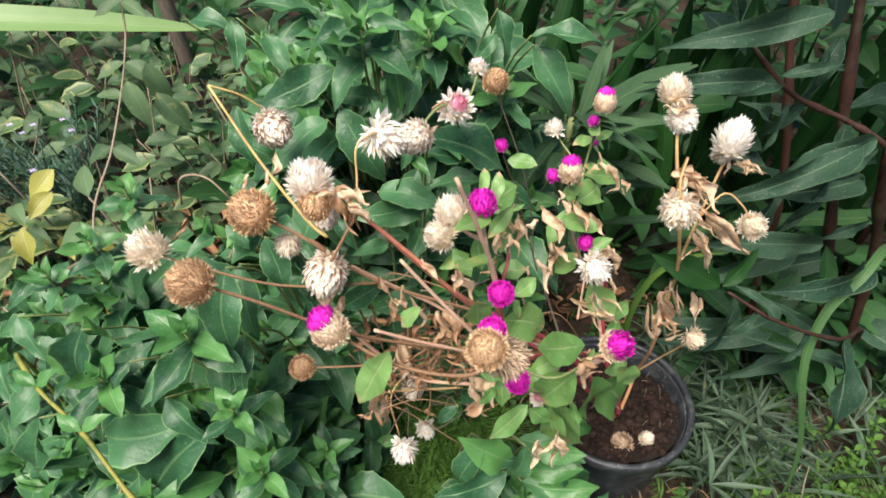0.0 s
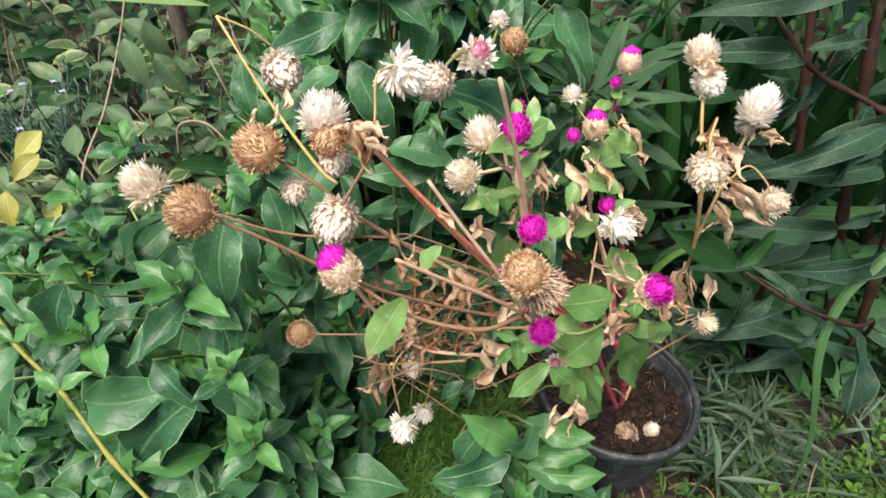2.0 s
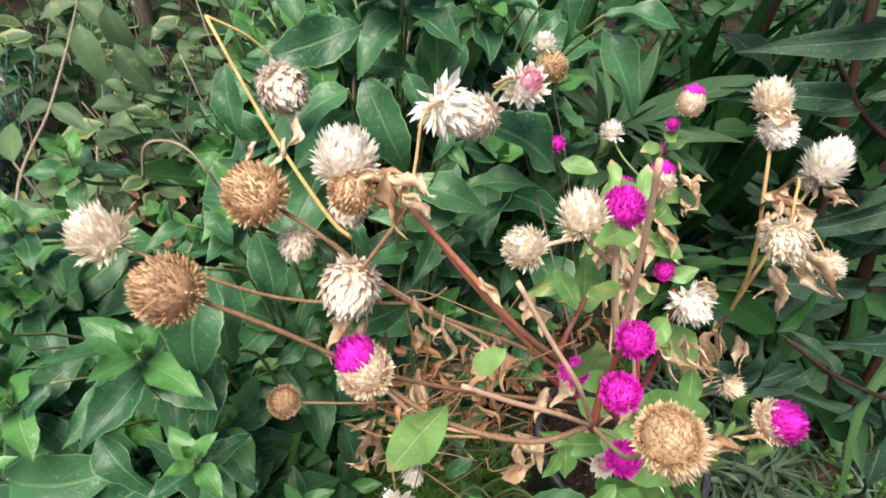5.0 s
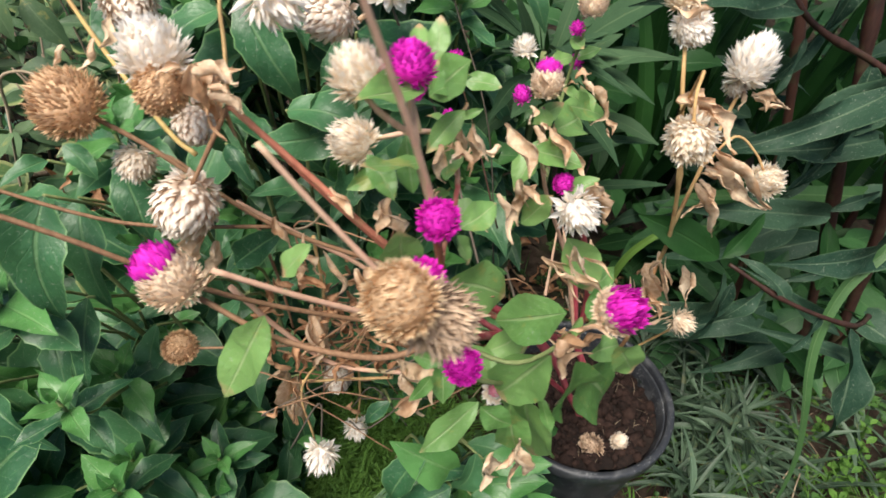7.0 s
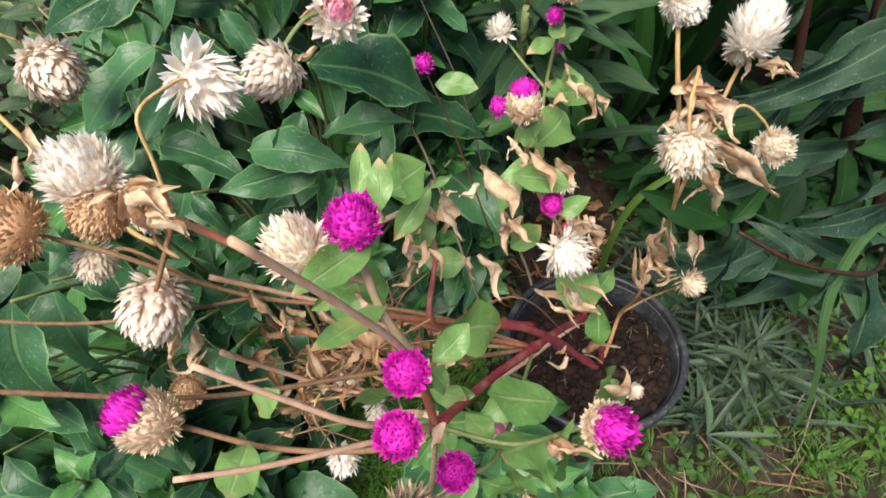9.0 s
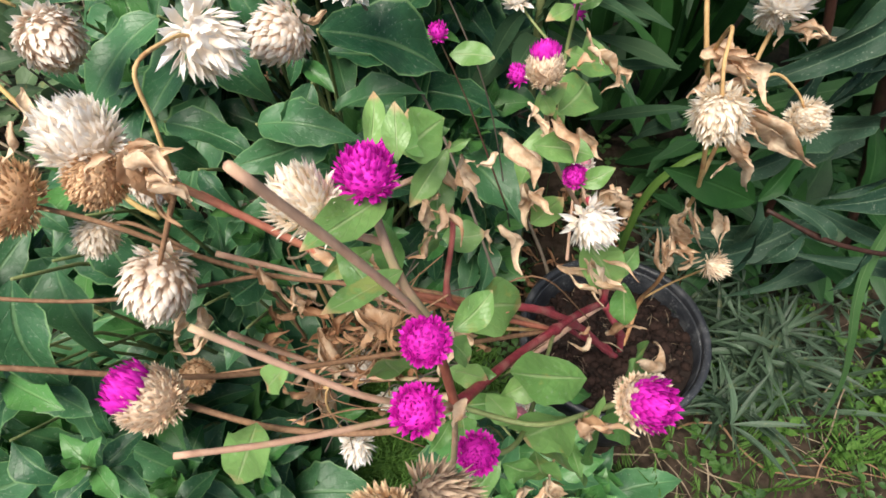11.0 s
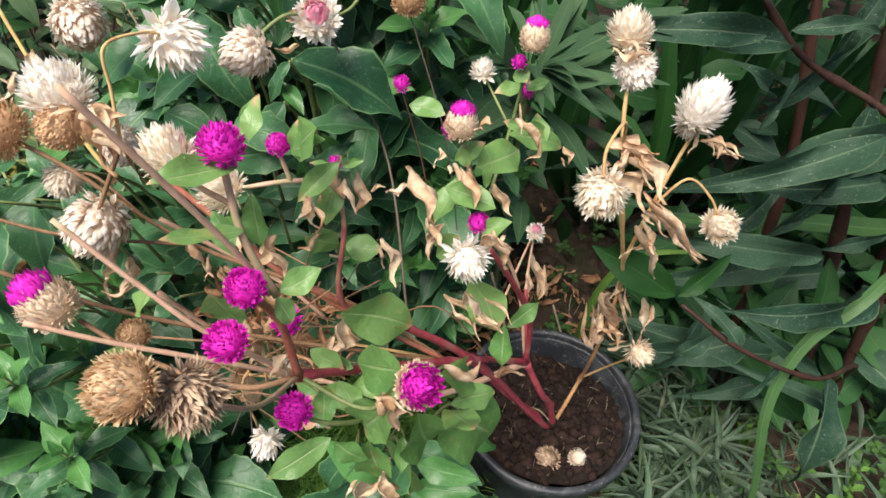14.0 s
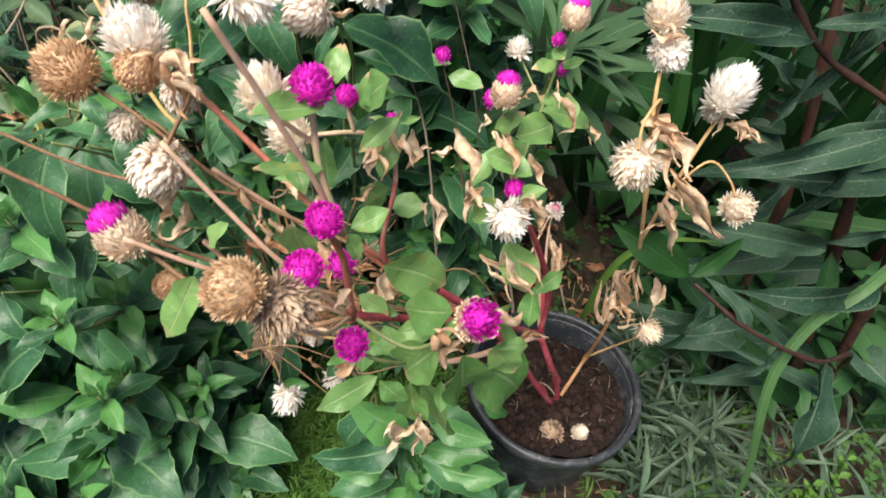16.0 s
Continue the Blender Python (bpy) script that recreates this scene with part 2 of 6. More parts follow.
M['magenta'] = bract_mat("magenta_floret", (0.45, 0.007, 0.31), (0.88, 0.045, 0.65), (0.56, 0.010, 0.40), 0.6, 0.28)
M['rose'] = bract_mat("rose_floret", (0.90, 0.50, 0.58), (0.95, 0.52, 0.66), (0.86, 0.36, 0.50), 0.6, 0.35)
M['soil'] = grain_mat("potting_soil", (0.005, 0.003, 0.0025), (0.020, 0.0115, 0.009), 0.95, 300, bump=0.9, third=(0.014, 0.009, 0.007), by_piece=0.1)
M['clod'] = grain_mat("soil_clod", (0.005, 0.003, 0.0026), (0.036, 0.020, 0.0155), 0.9, 420, bump=0.8, spec=0.2)
M['earth'] = grain_mat("garden_earth", (0.018, 0.012, 0.008), (0.066, 0.046, 0.032), 0.95, 90, bump=0.9, third=(0.022, 0.028, 0.011), by_piece=0.0)


def pot_mat():
    n = Nodes("black_plastic")
    dust = n.step(n.noise(45, 5, 0.65, n.place()), 0.48, 0.72, 0, 0.55)
    col = n.mix(dust, (0.024, 0.027, 0.033), (0.12, 0.125, 0.13))
    lime = n.math('MULTIPLY', n.step(n.noise(420, 4, 0.7, n.place()), 0.55, 0.66), n.step(n.noise(60, 3, 0.6, n.place()), 0.45, 0.6, 0, 0.7))
    col = n.mix(lime, col, (0.24, 0.25, 0.25))
    fine = n.noise(700, 3, 0.6, n.place())
    n.bump(fine, 0.15, 0.0005)
    return n.done(col, n.math('ADD', 0.42, n.math('MULTIPLY', dust, 0.5)), 0, None, 0.5)


M['pot'] = pot_mat()


# ---- building tools ----
def mesh_from(name, verts, faces, uvs, mat, smooth=True):
    me = bpy.data.meshes.new(name)
    me.from_pydata([tuple(v) for v in verts], [], [tuple(f) for f in faces])
    if uvs is not None:
        lay = me.uv_layers.new()
        idx = np.empty(len(me.loops), dtype=np.int32)
        me.loops.foreach_get("vertex_index", idx)
        lay.data.foreach_set("uv", np.asarray(uvs, dtype=np.float32)[idx].ravel())
    me.polygons.foreach_set("use_smooth", [smooth] * len(me.polygons))
    me.materials.append(mat)
    me.update()
    return me


def thing(name, at, label, category, group="", kind=""):
    ob = new(name)
    ob.location = at
    ob.empty_display_size = 0.02
    return tagged(ob, label, category, group, kind)


def under(child, parent):
    """Child takes a parent and keeps its world place."""
    m = child.matrix_basis.copy()
    child.parent = parent
    top, inv = parent, Matrix.Identity(4)
    while top:
        inv = inv @ top.matrix_basis.inverted() if top is parent else inv
        top = top.parent
    chain = Matrix.Identity(4)
    p = parent
    while p:
        chain = p.matrix_basis @ chain
        p = p.parent
    child.matrix_basis = chain.inverted() @ m
    return child


def part(name, me, parent, label="", m=None):
    ob = new(name, me)
    if m is not None:
        ob.matrix_basis = m
    if parent:
        under(ob, parent)
    return tagged(ob, label)


def unit(v):
    v = np.asarray(v, float)
    return v / max(np.linalg.norm(v), 1e-9)


def basis(at, along, up, size, wide=1.0):
    """The pose that lays a unit leaf (y along, z its face) at a place."""
    y = unit(along)
    z = np.asarray(up, float) - np.dot(up, y) * y
    if np.linalg.norm(z) < 1e-3:
        z = np.cross(y, (1, 0.3, 0.2))
    z = unit(z)
    x = np.cross(y, z)
    m = Matrix.Identity(4)
    for i in range(3):
        m[i][0], m[i][1], m[i][2], m[i][3] = x[i] * size * wide, y[i] * size, z[i] * size, at[i]
    return m


def bend(points, steps=6):
    """A smooth line through points."""
    p = [np.asarray(q, float) for q in points]
    if len(p) < 3:
        return [p[0] + (p[1] - p[0]) * i / steps for i in range(steps + 1)]
    e = [2 * p[0] - p[1]] + p + [2 * p[-1] - p[-2]]
    out = []
    for i in range(1, len(e) - 2):
        a, b, c, d = e[i - 1:i + 3]
        for k in range(steps):
            t = k / steps
            out.append(0.5 * (2 * b + (c - a) * t + (2 * a - 5 * b + 4 * c - d) * t * t + (3 * b - a - 3 * c + d) * t ** 3))
    return out + [p[-1]]


def tube(name, points, r0, r1, mat, sides=7, steps=6, knots=(), wobble=0.0):
    """A stem along points, tapering from r0 to r1; knots: where along it (0 to 1) it swells into a joint."""
    line = bend(points, steps)
    n = len(line)
    verts, faces, uvs = [], [], []
    ref = np.array((0.3, -0.9, 0.35))
    for i, q in enumerate(line):
        d = unit(line[min(i + 1, n - 1)] - line[max(i - 1, 0)])
        a = unit(np.cross(d, ref))
        b = np.cross(d, a)
        s = i / (n - 1)
        r = r0 + (r1 - r0) * s
        for k in knots:
            r *= 1 + 0.5 * math.exp(-((s - k) / 0.03) ** 2)
        r *= 1 + wobble * math.sin(i * 2.3) * 0.5
        for j in range(sides):
            g = 2 * math.pi * j / sides
            verts.append(q + (a * math.cos(g) + b * math.sin(g)) * r)
            uvs.append((j / sides, s))
    for i in range(n - 1):
        for j in range(sides):
            k = (j + 1) % sides
            faces.append((i * sides + j, i * sides + k, (i + 1) * sides + k, (i + 1) * sides + j))
    faces.append(tuple(range(sides))[::-1])
    faces.append(tuple((n - 1) * sides + j for j in range(sides)))
    return mesh_from(name, verts, faces, uvs, mat)


def leaf_shape(rng, width, belly=0.42, fold=0.25, curl=0.25, twist=0.0, wave=0.03, nu=2, nv=9, blunt=0.9, tipdrop=0.0, tooth=0.0):
    """A unit leaf along +y, face +z: verts, faces, uvs."""
    verts, faces, uvs = [], [], []
    ph = rng.uniform(0, 6)
    side = rng.uniform(-0.06, 0.06)
    rise = math.log(0.5) / math.log(belly)
    for i in range(nv + 1):
        v = i / nv
        w = width * 0.5 * max(0.0, math.sin(math.pi * v ** rise)) ** (blunt * (1.0 if v < belly else 1.12))
        w = max(w * (1 + rng.uniform(-0.035, 0.035) + (tooth if i % 2 else -tooth)), 0.006)
        z0 = -curl * (v - 0.15) ** 2 - tipdrop * max(0, v - 0.7) ** 2 * 3
        tw = twist * v
        for j in range(2 * nu + 1):
            a = j / nu - 1
            x = a * w
            z = fold * abs(a) ** 1.4 * w + wave * math.sin(v * 9 + ph + a * 1.5) * abs(a) * w * 4
            verts.append((x * math.cos(tw) - z * math.sin(tw) + side * math.sin(v * 3), v - 0.12 * curl * v * v, z0 + x * math.sin(tw) + z * math.cos(tw)))
            uvs.append((0.5 + a * 0.5, v))
    c = 2 * nu + 1
    for i in range(nv):
        for j in range(c - 1):
            faces.append((i * c + j, i * c + j + 1, (i + 1) * c + j + 1, (i + 1) * c + j))
    return np.array(verts), faces, np.array(uvs)


def crumpled(rng, width, nv=14):
    """A withered leaf, unit length along +y: a broad blade with rolled-in edges, creased, bent and torn along its rim."""
    verts, faces, uvs = [], [], []
    nu = 6
    roll, turn, ph = rng.uniform(1.3, 2.9), rng.uniform(-2.4, 2.4), rng.uniform(0, 20)
    bow, hook = rng.uniform(-0.35, 0.35), rng.uniform(-0.5, 0.5)
    lean = rng.uniform(-0.2, 0.2)
    for i in range(nv + 1):
        v = i / nv
        w = width * (0.12 + 0.88 * math.sin(min(1, v * 1.02 + 0.02) * math.pi) ** 0.62)
        cx = lean * math.sin(v * 3.1) + 0.05 * math.sin(v * 9 + ph)
        cz = bow * v * (1 - v) * 1.6 + hook * max(0, v - 0.55) ** 2 * 1.6
        tw = turn * v
        for j in range(nu + 1):
            a = (j / nu - 0.5) * 2
            edge = 1 + 0.30 * abs(a) ** 3 * noise.noise((v * 7, a * 2 + ph, ph))
            g = a * roll * (0.7 + 0.5 * math.sin(v * 5 + ph))
            k = 0.62 / max(roll, 0.6) * edge
            x, z = w * k * math.sin(g), w * k * (1 - math.cos(g))
            z += width * (0.16 * noise.noise((a * 2.2 + ph, v * 6, 1.0)) + 0.09 * noise.noise((a * 5 + ph, v * 13, 4.0)))
            verts.append((cx + x * math.cos(tw) - z * math.sin(tw), v + 0.03 * noise.noise((a * 3, v * 8, ph)), cz + x * math.sin(tw) + z * math.cos(tw)))
            uvs.append((j / nu, v))
    c = nu + 1
    for i in range(nv):
        for j in range(nu):
            faces.append((i * c + j, i * c + j + 1, (i + 1) * c + j + 1, (i + 1) * c + j))
    return np.array(verts), faces, np.array(uvs)


def ribbon(name, points, width, mat, fold=0.35, steps=8, up=(0, -0.5, 0.8)):
    """A long strap leaf along points."""
    line = bend(points, steps)
    n = len(line)
    verts, faces, uvs = [], [], []
    for i, q in enumerate(line):
        v = i / (n - 1)
        d = unit(line[min(i + 1, n - 1)] - line[max(i - 1, 0)])
        x = unit(np.cross(d, up))
        z = np.cross(x, d)
        w = width * 0.5 * min(1, 0.35 + v * 4) * (1 - v ** 5) ** 0.8 + 0.0004
        for a in (-1, -0.5, 0, 0.5, 1):
            verts.append(q + x * w * a + z * fold * abs(a) * w)
            uvs.append((0.5 + a / 2, v))
    for i in range(n - 1):
        for j in range(4):
            faces.append((i * 5 + j, i * 5 + j + 1, (i + 1) * 5 + j + 1, (i + 1) * 5 + j))
    return mesh_from(name, verts, faces, uvs, mat)


class Leaves:
    """A store of leaf shapes that become single parts or one joined mesh."""

    def __init__(self, name, mat, shapes):
        self.name, self.mat, self.shapes = name, mat, shapes
        self.meshes = [mesh_from(name, *s, mat) for s in shapes]
        self.heap = []

    def one(self, parent, m, k, label="", name=""):
        return part(name or self.name, self.meshes[k % len(self.meshes)], parent, label, m)

    def later(self, m, k):
        self.heap.append((np.array(m), k % len(self.shapes)))

    def join(self, name, parent=None, label="", category=""):
        vs, fs, us, base = [], [], [], 0
        for m, k in self.heap:
            v, f, u = self.shapes[k]
            vs.append(v @ m[:3, :3].T + m[:3, 3])
            fs.extend(tuple(i + base for i in q) for q in f)
            us.append(u)
            base += len(v)
        self.heap = []
        if not vs:
            return None
        ob = new(name, mesh_from(name, np.concatenate(vs), fs, np.concatenate(us), self.mat))
        if parent:
            under(ob, parent)
        return tagged(ob, label, category, kind="stuff")


def ax(right, rise, near):
    """A direction by how far it goes to the right, up the slope of the view and towards the viewer."""
    return unit(np.array((1, 0, 0)) * right + np.array((0, 0.67, 0.74)) * rise + np.array((0, -0.74, 0.67)) * near)

# ---- the ground ----
def build_ground():
    near = [-1.6 + 0.05 * i for i in range(65)]
    line = [-60, -25, -10, -5, -3, -2.2] + near + [2.2, 3, 5, 10, 25, 60]
    verts, faces = [], []
    for y in line:
        for x in line:
            h = 0.018 * noise.noise((x * 4, y * 4, 0)) + 0.008 * noise.noise((x * 15, y * 15, 3))
            h *= 1.0 if max(abs(x), abs(y)) < 2 else 0.3
            d = math.hypot(x - 0.184, y - 0.361)
            verts.append((x, y, -0.004 + h * min(1, max(0, (d - 0.06) / 0.08))))
    n = len(line)
    for j in range(n - 1):
        for i in range(n - 1):
            faces.append((j * n + i, j * n + i + 1, (j + 1) * n + i + 1, (j + 1) * n + i))
    ob = new("ground", mesh_from("ground", verts, faces, None, M['earth']))
    return tagged(ob, "dark garden earth with bits of moss and straw", "ground", kind="structure")


build_ground()

# ---- the black pot ----
POT = np.array((0.1855, 0.3595, 0.0))
RIM_Z, BASE_R = 0.112, 0.0715


def lathe(name, profile, mat, n=56, dent=0.0):
    verts, faces, uvs = [], [], []
    for k, (r, z) in enumerate(profile):
        for i in range(n):
            a = 2 * math.pi * i / n
            q = r * (1 + dent * math.sin(2 * a + 0.6) + dent * 0.6 * math.sin(3 * a))
            verts.append((q * math.cos(a), q * math.sin(a), z))
            uvs.append((i / n, k / len(profile)))
    for k in range(len(profile) - 1):
        for i in range(n):
            j = (i + 1) % n
            faces.append((k * n + i, k * n + j, (k + 1) * n + j, (k + 1) * n + i))
    return mesh_from(name, verts, faces, uvs, mat)


def build_pot():
    pot = thing("plant_pot", POT, "round black plastic pot with a rolled rim", "plant pot")
    z = RIM_Z
    body = [(0.001, 0.004), (BASE_R - 0.004, 0.004), (BASE_R, 0.008), (BASE_R + 0.001, 0.018), (0.0765, 0.055), (0.0798, z - 0.018),
            (0.0805, z - 0.016), (0.0794, z - 0.006), (0.0783, z - 0.008), (0.0761, z - 0.016), (0.0738, 0.05), (BASE_R - 0.003, 0.012), (0.001, 0.012)]
    rim = [(0.0797, z - 0.0155), (0.0842, z - 0.0152), (0.0862, z - 0.0135), (0.0868, z - 0.003), (0.0866, z - 0.0008), (0.0856, z + 0.0004), (0.0832, z + 0.0006), (0.0808, z + 0.0002), (0.0800, z - 0.002), (0.0796, z - 0.012), (0.0797, z - 0.0155)]
    m = pose(*POT) @ Matrix.Diagonal((0.975, 0.975, 1, 1))
    part("body", lathe("body", body, M['pot'], dent=0.003), pot, "", m)
    part("rim", lathe("rim", rim, M['pot'], dent=0.003), pot, "dull black rolled rim", m)


build_pot()
SOIL_Z = 0.088


def soil_top(x, y):
    """Height of the soil at a place in the pot: it falls away to the far side."""
    return SOIL_Z - 0.20 * (y - POT[1])


def build_soil():
    rng = random.Random(5)
    verts, faces = [(0, 0, 0.002)], []
    rings, n = 12, 48
    for k in range(1, rings + 1):
        r = 0.0735 * k / rings
        for i in range(n):
            a = 2 * math.pi * i / n
            x, y = r * math.cos(a), r * math.sin(a)
            verts.append((x, y, 0.005 * noise.noise((x * 60, y * 60, 1)) + 0.003 * noise.noise((x * 190, y * 190, 5)) - 0.20 * y))
    for i in range(n):
        faces.append((0, 1 + i, 1 + (i + 1) % n))
    for k in range(rings - 1):
        for i in range(n):
            a, b = 1 + k * n + i, 1 + k * n + (i + 1) % n
            faces.append((a, a + n, b + n, b))
    soil = new("potting_soil", mesh_from("potting_soil", verts, faces, None, M['soil']))
    soil.location = (POT[0], POT[1], SOIL_Z)
    tagged(soil, "dark crumbly potting soil filling the black pot", "soil")
    shapes = []
    for s in range(6):
        bm = bmesh.new()
        bmesh.ops.create_icosphere(bm, subdivisions=1, radius=0.5)
        for v in bm.verts:
            v.co *= 1 + 0.5 * (rng.random() - 0.5)
            v.co.z *= 0.7
        shapes.append((np.array([v.co[:] for v in bm.verts]), [tuple(v.index for v in f.verts) for f in bm.faces], np.zeros((len(bm.verts), 2))))
        bm.free()
    clods = Leaves("soil_clod", M['clod'], shapes)
    for i in range(760):
        r, a = 0.0715 * math.sqrt(rng.random()), rng.uniform(0, 6.283)
        s = 0.003 + 0.014 * rng.random() ** 2.4
        p = (POT[0] + r * math.cos(a), POT[1] + r * math.sin(a), soil_top(0, POT[1] + r * math.sin(a)) + 0.001)
        m = pose(*p, rng.uniform(0, 360), rng.uniform(0, 360), rng.uniform(0, 360)) @ Matrix.Scale(s, 4)
        if s > 0.0075:
            clods.one(soil, m, i)
        else:
            clods.later(m, i)
    clods.join("soil_crumbs", None, "small brown crumbs and pebbles on the potting soil", "soil crumbs")
    bits = Leaves("root_bit", M['straw'], [leaf_shape(rng, 0.025, 0.5, 0.1, 0.8, 0.6, nu=1, nv=6) for _ in range(3)])
    for i in range(70):
        r, a = 0.068 * math.sqrt(rng.random()), rng.uniform(0, 6.283)
        d = (rng.uniform(-1, 1), rng.uniform(-1, 1), rng.uniform(0, 0.5))
        bits.later(basis((POT[0] + r * math.cos(a), POT[1] + r * math.sin(a), soil_top(0, POT[1] + r * math.sin(a)) + 0.005), d, (0, 0, 1), rng.uniform(0.006, 0.018)), i)
    bits.join("root_bits", None, "fine straw-coloured root fibres on the soil", "root fibres")


build_soil()

# ---- flower heads ----
def bract_cloud(rng, n, radius, axis, lo, hi, length, width, lift, tall=1.0, jitter=0.25, core=0.62):
    """n papery scales round a core; lo, hi: the share of the head from its tip (0) to its base (1) that they cover; lift: 0 they hug it, 1 they stand out."""
    axis = unit(axis)
    p = unit(np.cross(axis, (0.31, 0.2, 0.93)))
    q = np.cross(axis, p)
    verts, faces, uvs = [], [], []
    for i in range(n):
        s = lo + (hi - lo) * (i + 0.5) / n
        c = 1 - 2 * s * 0.97
        sn = math.sqrt(max(0, 1 - c * c))
        g = i * 2.39996 + rng.uniform(-0.2, 0.2)
        out = axis * c + (p * math.cos(g) + q * math.sin(g)) * sn
        pos = (out - axis * c + axis * c * tall) * radius * core
        to_tip = unit(axis - out * np.dot(axis, out) + out * 0.02)
        d = unit(out * lift + to_tip * (1 - lift) * (0.35 + 0.65 * sn) + out * 0.15 + np.array([rng.uniform(-1, 1) for _ in range(3)]) * jitter)
        w = unit(np.cross(d, out) + np.array([rng.uniform(-1, 1) for _ in range(3)]) * 0.15)
        h = np.cross(w, d)
        ln, wd = radius * length * rng.uniform(0.75, 1.2), radius * width * rng.uniform(0.75, 1.25)
        b = len(verts)
        verts += [pos - w * wd * 0.25, pos + w * wd * 0.25, pos + d * ln * 0.5 - w * wd * 0.5 - h * wd * 0.12, pos + d * ln * 0.48 + h * wd * 0.3,
                  pos + d * ln * 0.5 + w * wd * 0.5 - h * wd * 0.12, pos + d * ln + h * wd * 0.1 * rng.uniform(-2, 1)]
        uvs += [(0.3, 0), (0.7, 0), (0, 0.5), (0.5, 0.5), (1, 0.5), (0.5, 1)]
        faces += [(b, b + 3, b + 2), (b, b + 1, b + 3), (b + 1, b + 4, b + 3), (b + 2, b + 3, b + 5), (b + 3, b + 4, b + 5)]
    return verts, faces, uvs


def core_ball(radius, axis, tall, reach=math.pi):
    verts, faces, uvs = [], [], []
    axis = unit(axis)
    p = unit(np.cross(axis, (0.31, 0.2, 0.93)))
    q = np.cross(axis, p)
    for i in range(7):
        a = reach * i / 6
        for j in range(10):
            g = 2 * math.pi * j / 10
            verts.append(radius * (axis * math.cos(a) * tall + (p * math.cos(g) + q * math.sin(g)) * math.sin(a)))
            uvs.append((0.2, 0.55))
    for i in range(6):
        for j in range(10):
            k = (j + 1) % 10
            faces.append((i * 10 + j, i * 10 + k, (i + 1) * 10 + k, (i + 1) * 10 + j))
    return verts, faces, uvs


def merged(groups):
    vs, fs, us, b = [], [], [], 0
    for v, f, u in groups:
        vs += list(v)
        us += list(u)
        fs += [tuple(i + b for i in q) for q in f]
        b += len(v)
    return vs, fs, us


HEADS = {
    # kind: body material, scales, length, width, lift, tallness, core, top material, share of the head that the top covers
    'cone': ('ivory', 250, 0.42, 0.21, 0.26, 1.12, 0.68, None, 0),
    'star': ('white', 125, 0.52, 0.18, 0.40, 0.92, 0.54, None, 0),
    'fluff': ('ash', 430, 0.42, 0.13, 0.30, 1.02, 0.64, None, 0),
    'plume': ('ash', 420, 0.46, 0.14, 0.24, 1.22, 0.60, None, 0),
    'creamy': ('cream', 300, 0.48, 0.14, 0.27, 0.98, 0.62, None, 0),
    'fawn': ('beige', 170, 0.62, 0.11, 0.34, 0.85, 0.52, None, 0),
    'brown': ('tan', 620, 0.28, 0.085, 0.48, 0.95, 0.72, None, 0),
    'gold': ('gold', 640, 0.32, 0.085, 0.34, 0.90, 0.74, None, 0),
    'grey': ('grey', 420, 0.50, 0.10, 0.38, 0.95, 0.60, None, 0),
    'half': ('beige', 680, 0.26, 0.085, 0.30, 1.10, 0.70, 'magenta', 0.15),
    'full': ('beige', 300, 0.30, 0.14, 0.32, 1.0, 0.68, 'magenta', 0.33),
    'pink': ('magenta', 230, 0.32, 0.16, 0.50, 0.94, 0.70, None, 0),
    'rosy': ('white', 80, 0.50, 0.26, 0.55, 0.8, 0.58, 'rose', 0.09),
    'bud': ('magenta', 70, 0.42, 0.20, 0.42, 1.05, 0.64, None, 0),
}


def flower_head(parent, kind, at, axis, radius, label, seed):
    mat, n, length, width, lift, tall, core, top, share = HEADS[kind]
    rng = random.Random(seed)
    radius *= {'brown': 0.87, 'fluff': 0.88, 'gold': 0.92, 'grey': 0.95, 'pink': 0.80, 'half': 0.88, 'cone': 0.92, 'creamy': 0.90, 'full': 0.92}.get(kind, 1.0)
    groups = [core_ball(radius * core * 0.97, axis, tall * 0.98), bract_cloud(rng, n, radius, axis, share - (0.03 if top else 0), 1.0, length, width, lift, tall, {'cone': 0.17, 'star': 0.34, 'grey': 0.42, 'creamy': 0.34, 'fluff': 0.42, 'plume': 0.34, 'half': 0.36, 'brown': 0.30, 'gold': 0.30}.get(kind, 0.18), core)]
    if kind in ('star', 'rosy'):
        groups.append(bract_cloud(rng, 8, radius, axis, 0.84, 0.97, 0.70, 0.38, 0.6, tall, 0.2, core))
    ob = part("flower_head", mesh_from("flower_head", *merged(groups), M[mat]), parent, label, Matrix.Translation(at))
    if top:
        fl = merged([core_ball(radius * core * 1.02, axis, tall, math.acos(1 - 2 * share)), bract_cloud(rng, 190, radius * 1.04, axis, 0.0, share + 0.07, 0.40, 0.15, 0.34, tall, 0.14, core)])
        part("floret_tuft", mesh_from("floret_tuft", *fl, M[top]), ob, "tight tuft of vivid pink florets", Matrix.Translation(at))
    return ob

# ---- the potted globe amaranth ----
plant = thing("globe_amaranth", (0.188, 0.333, SOIL_Z), "sprawling half-withered globe amaranth with magenta and dried heads, potted", "flowering plant")

NODE = {
    'base': (0.193, 0.350, 0.090), 'fork': (0.180, 0.340, 0.142), 'joint': (0.146, 0.323, 0.228), 'left': (0.090, 0.262, 0.310),
    'hub': (0.033, 0.193, 0.394), 'mid': (0.065, 0.271, 0.325), 'crown': (-0.047, 0.251, 0.452), 'dryfork': (0.2127, 0.381, 0.126),
}


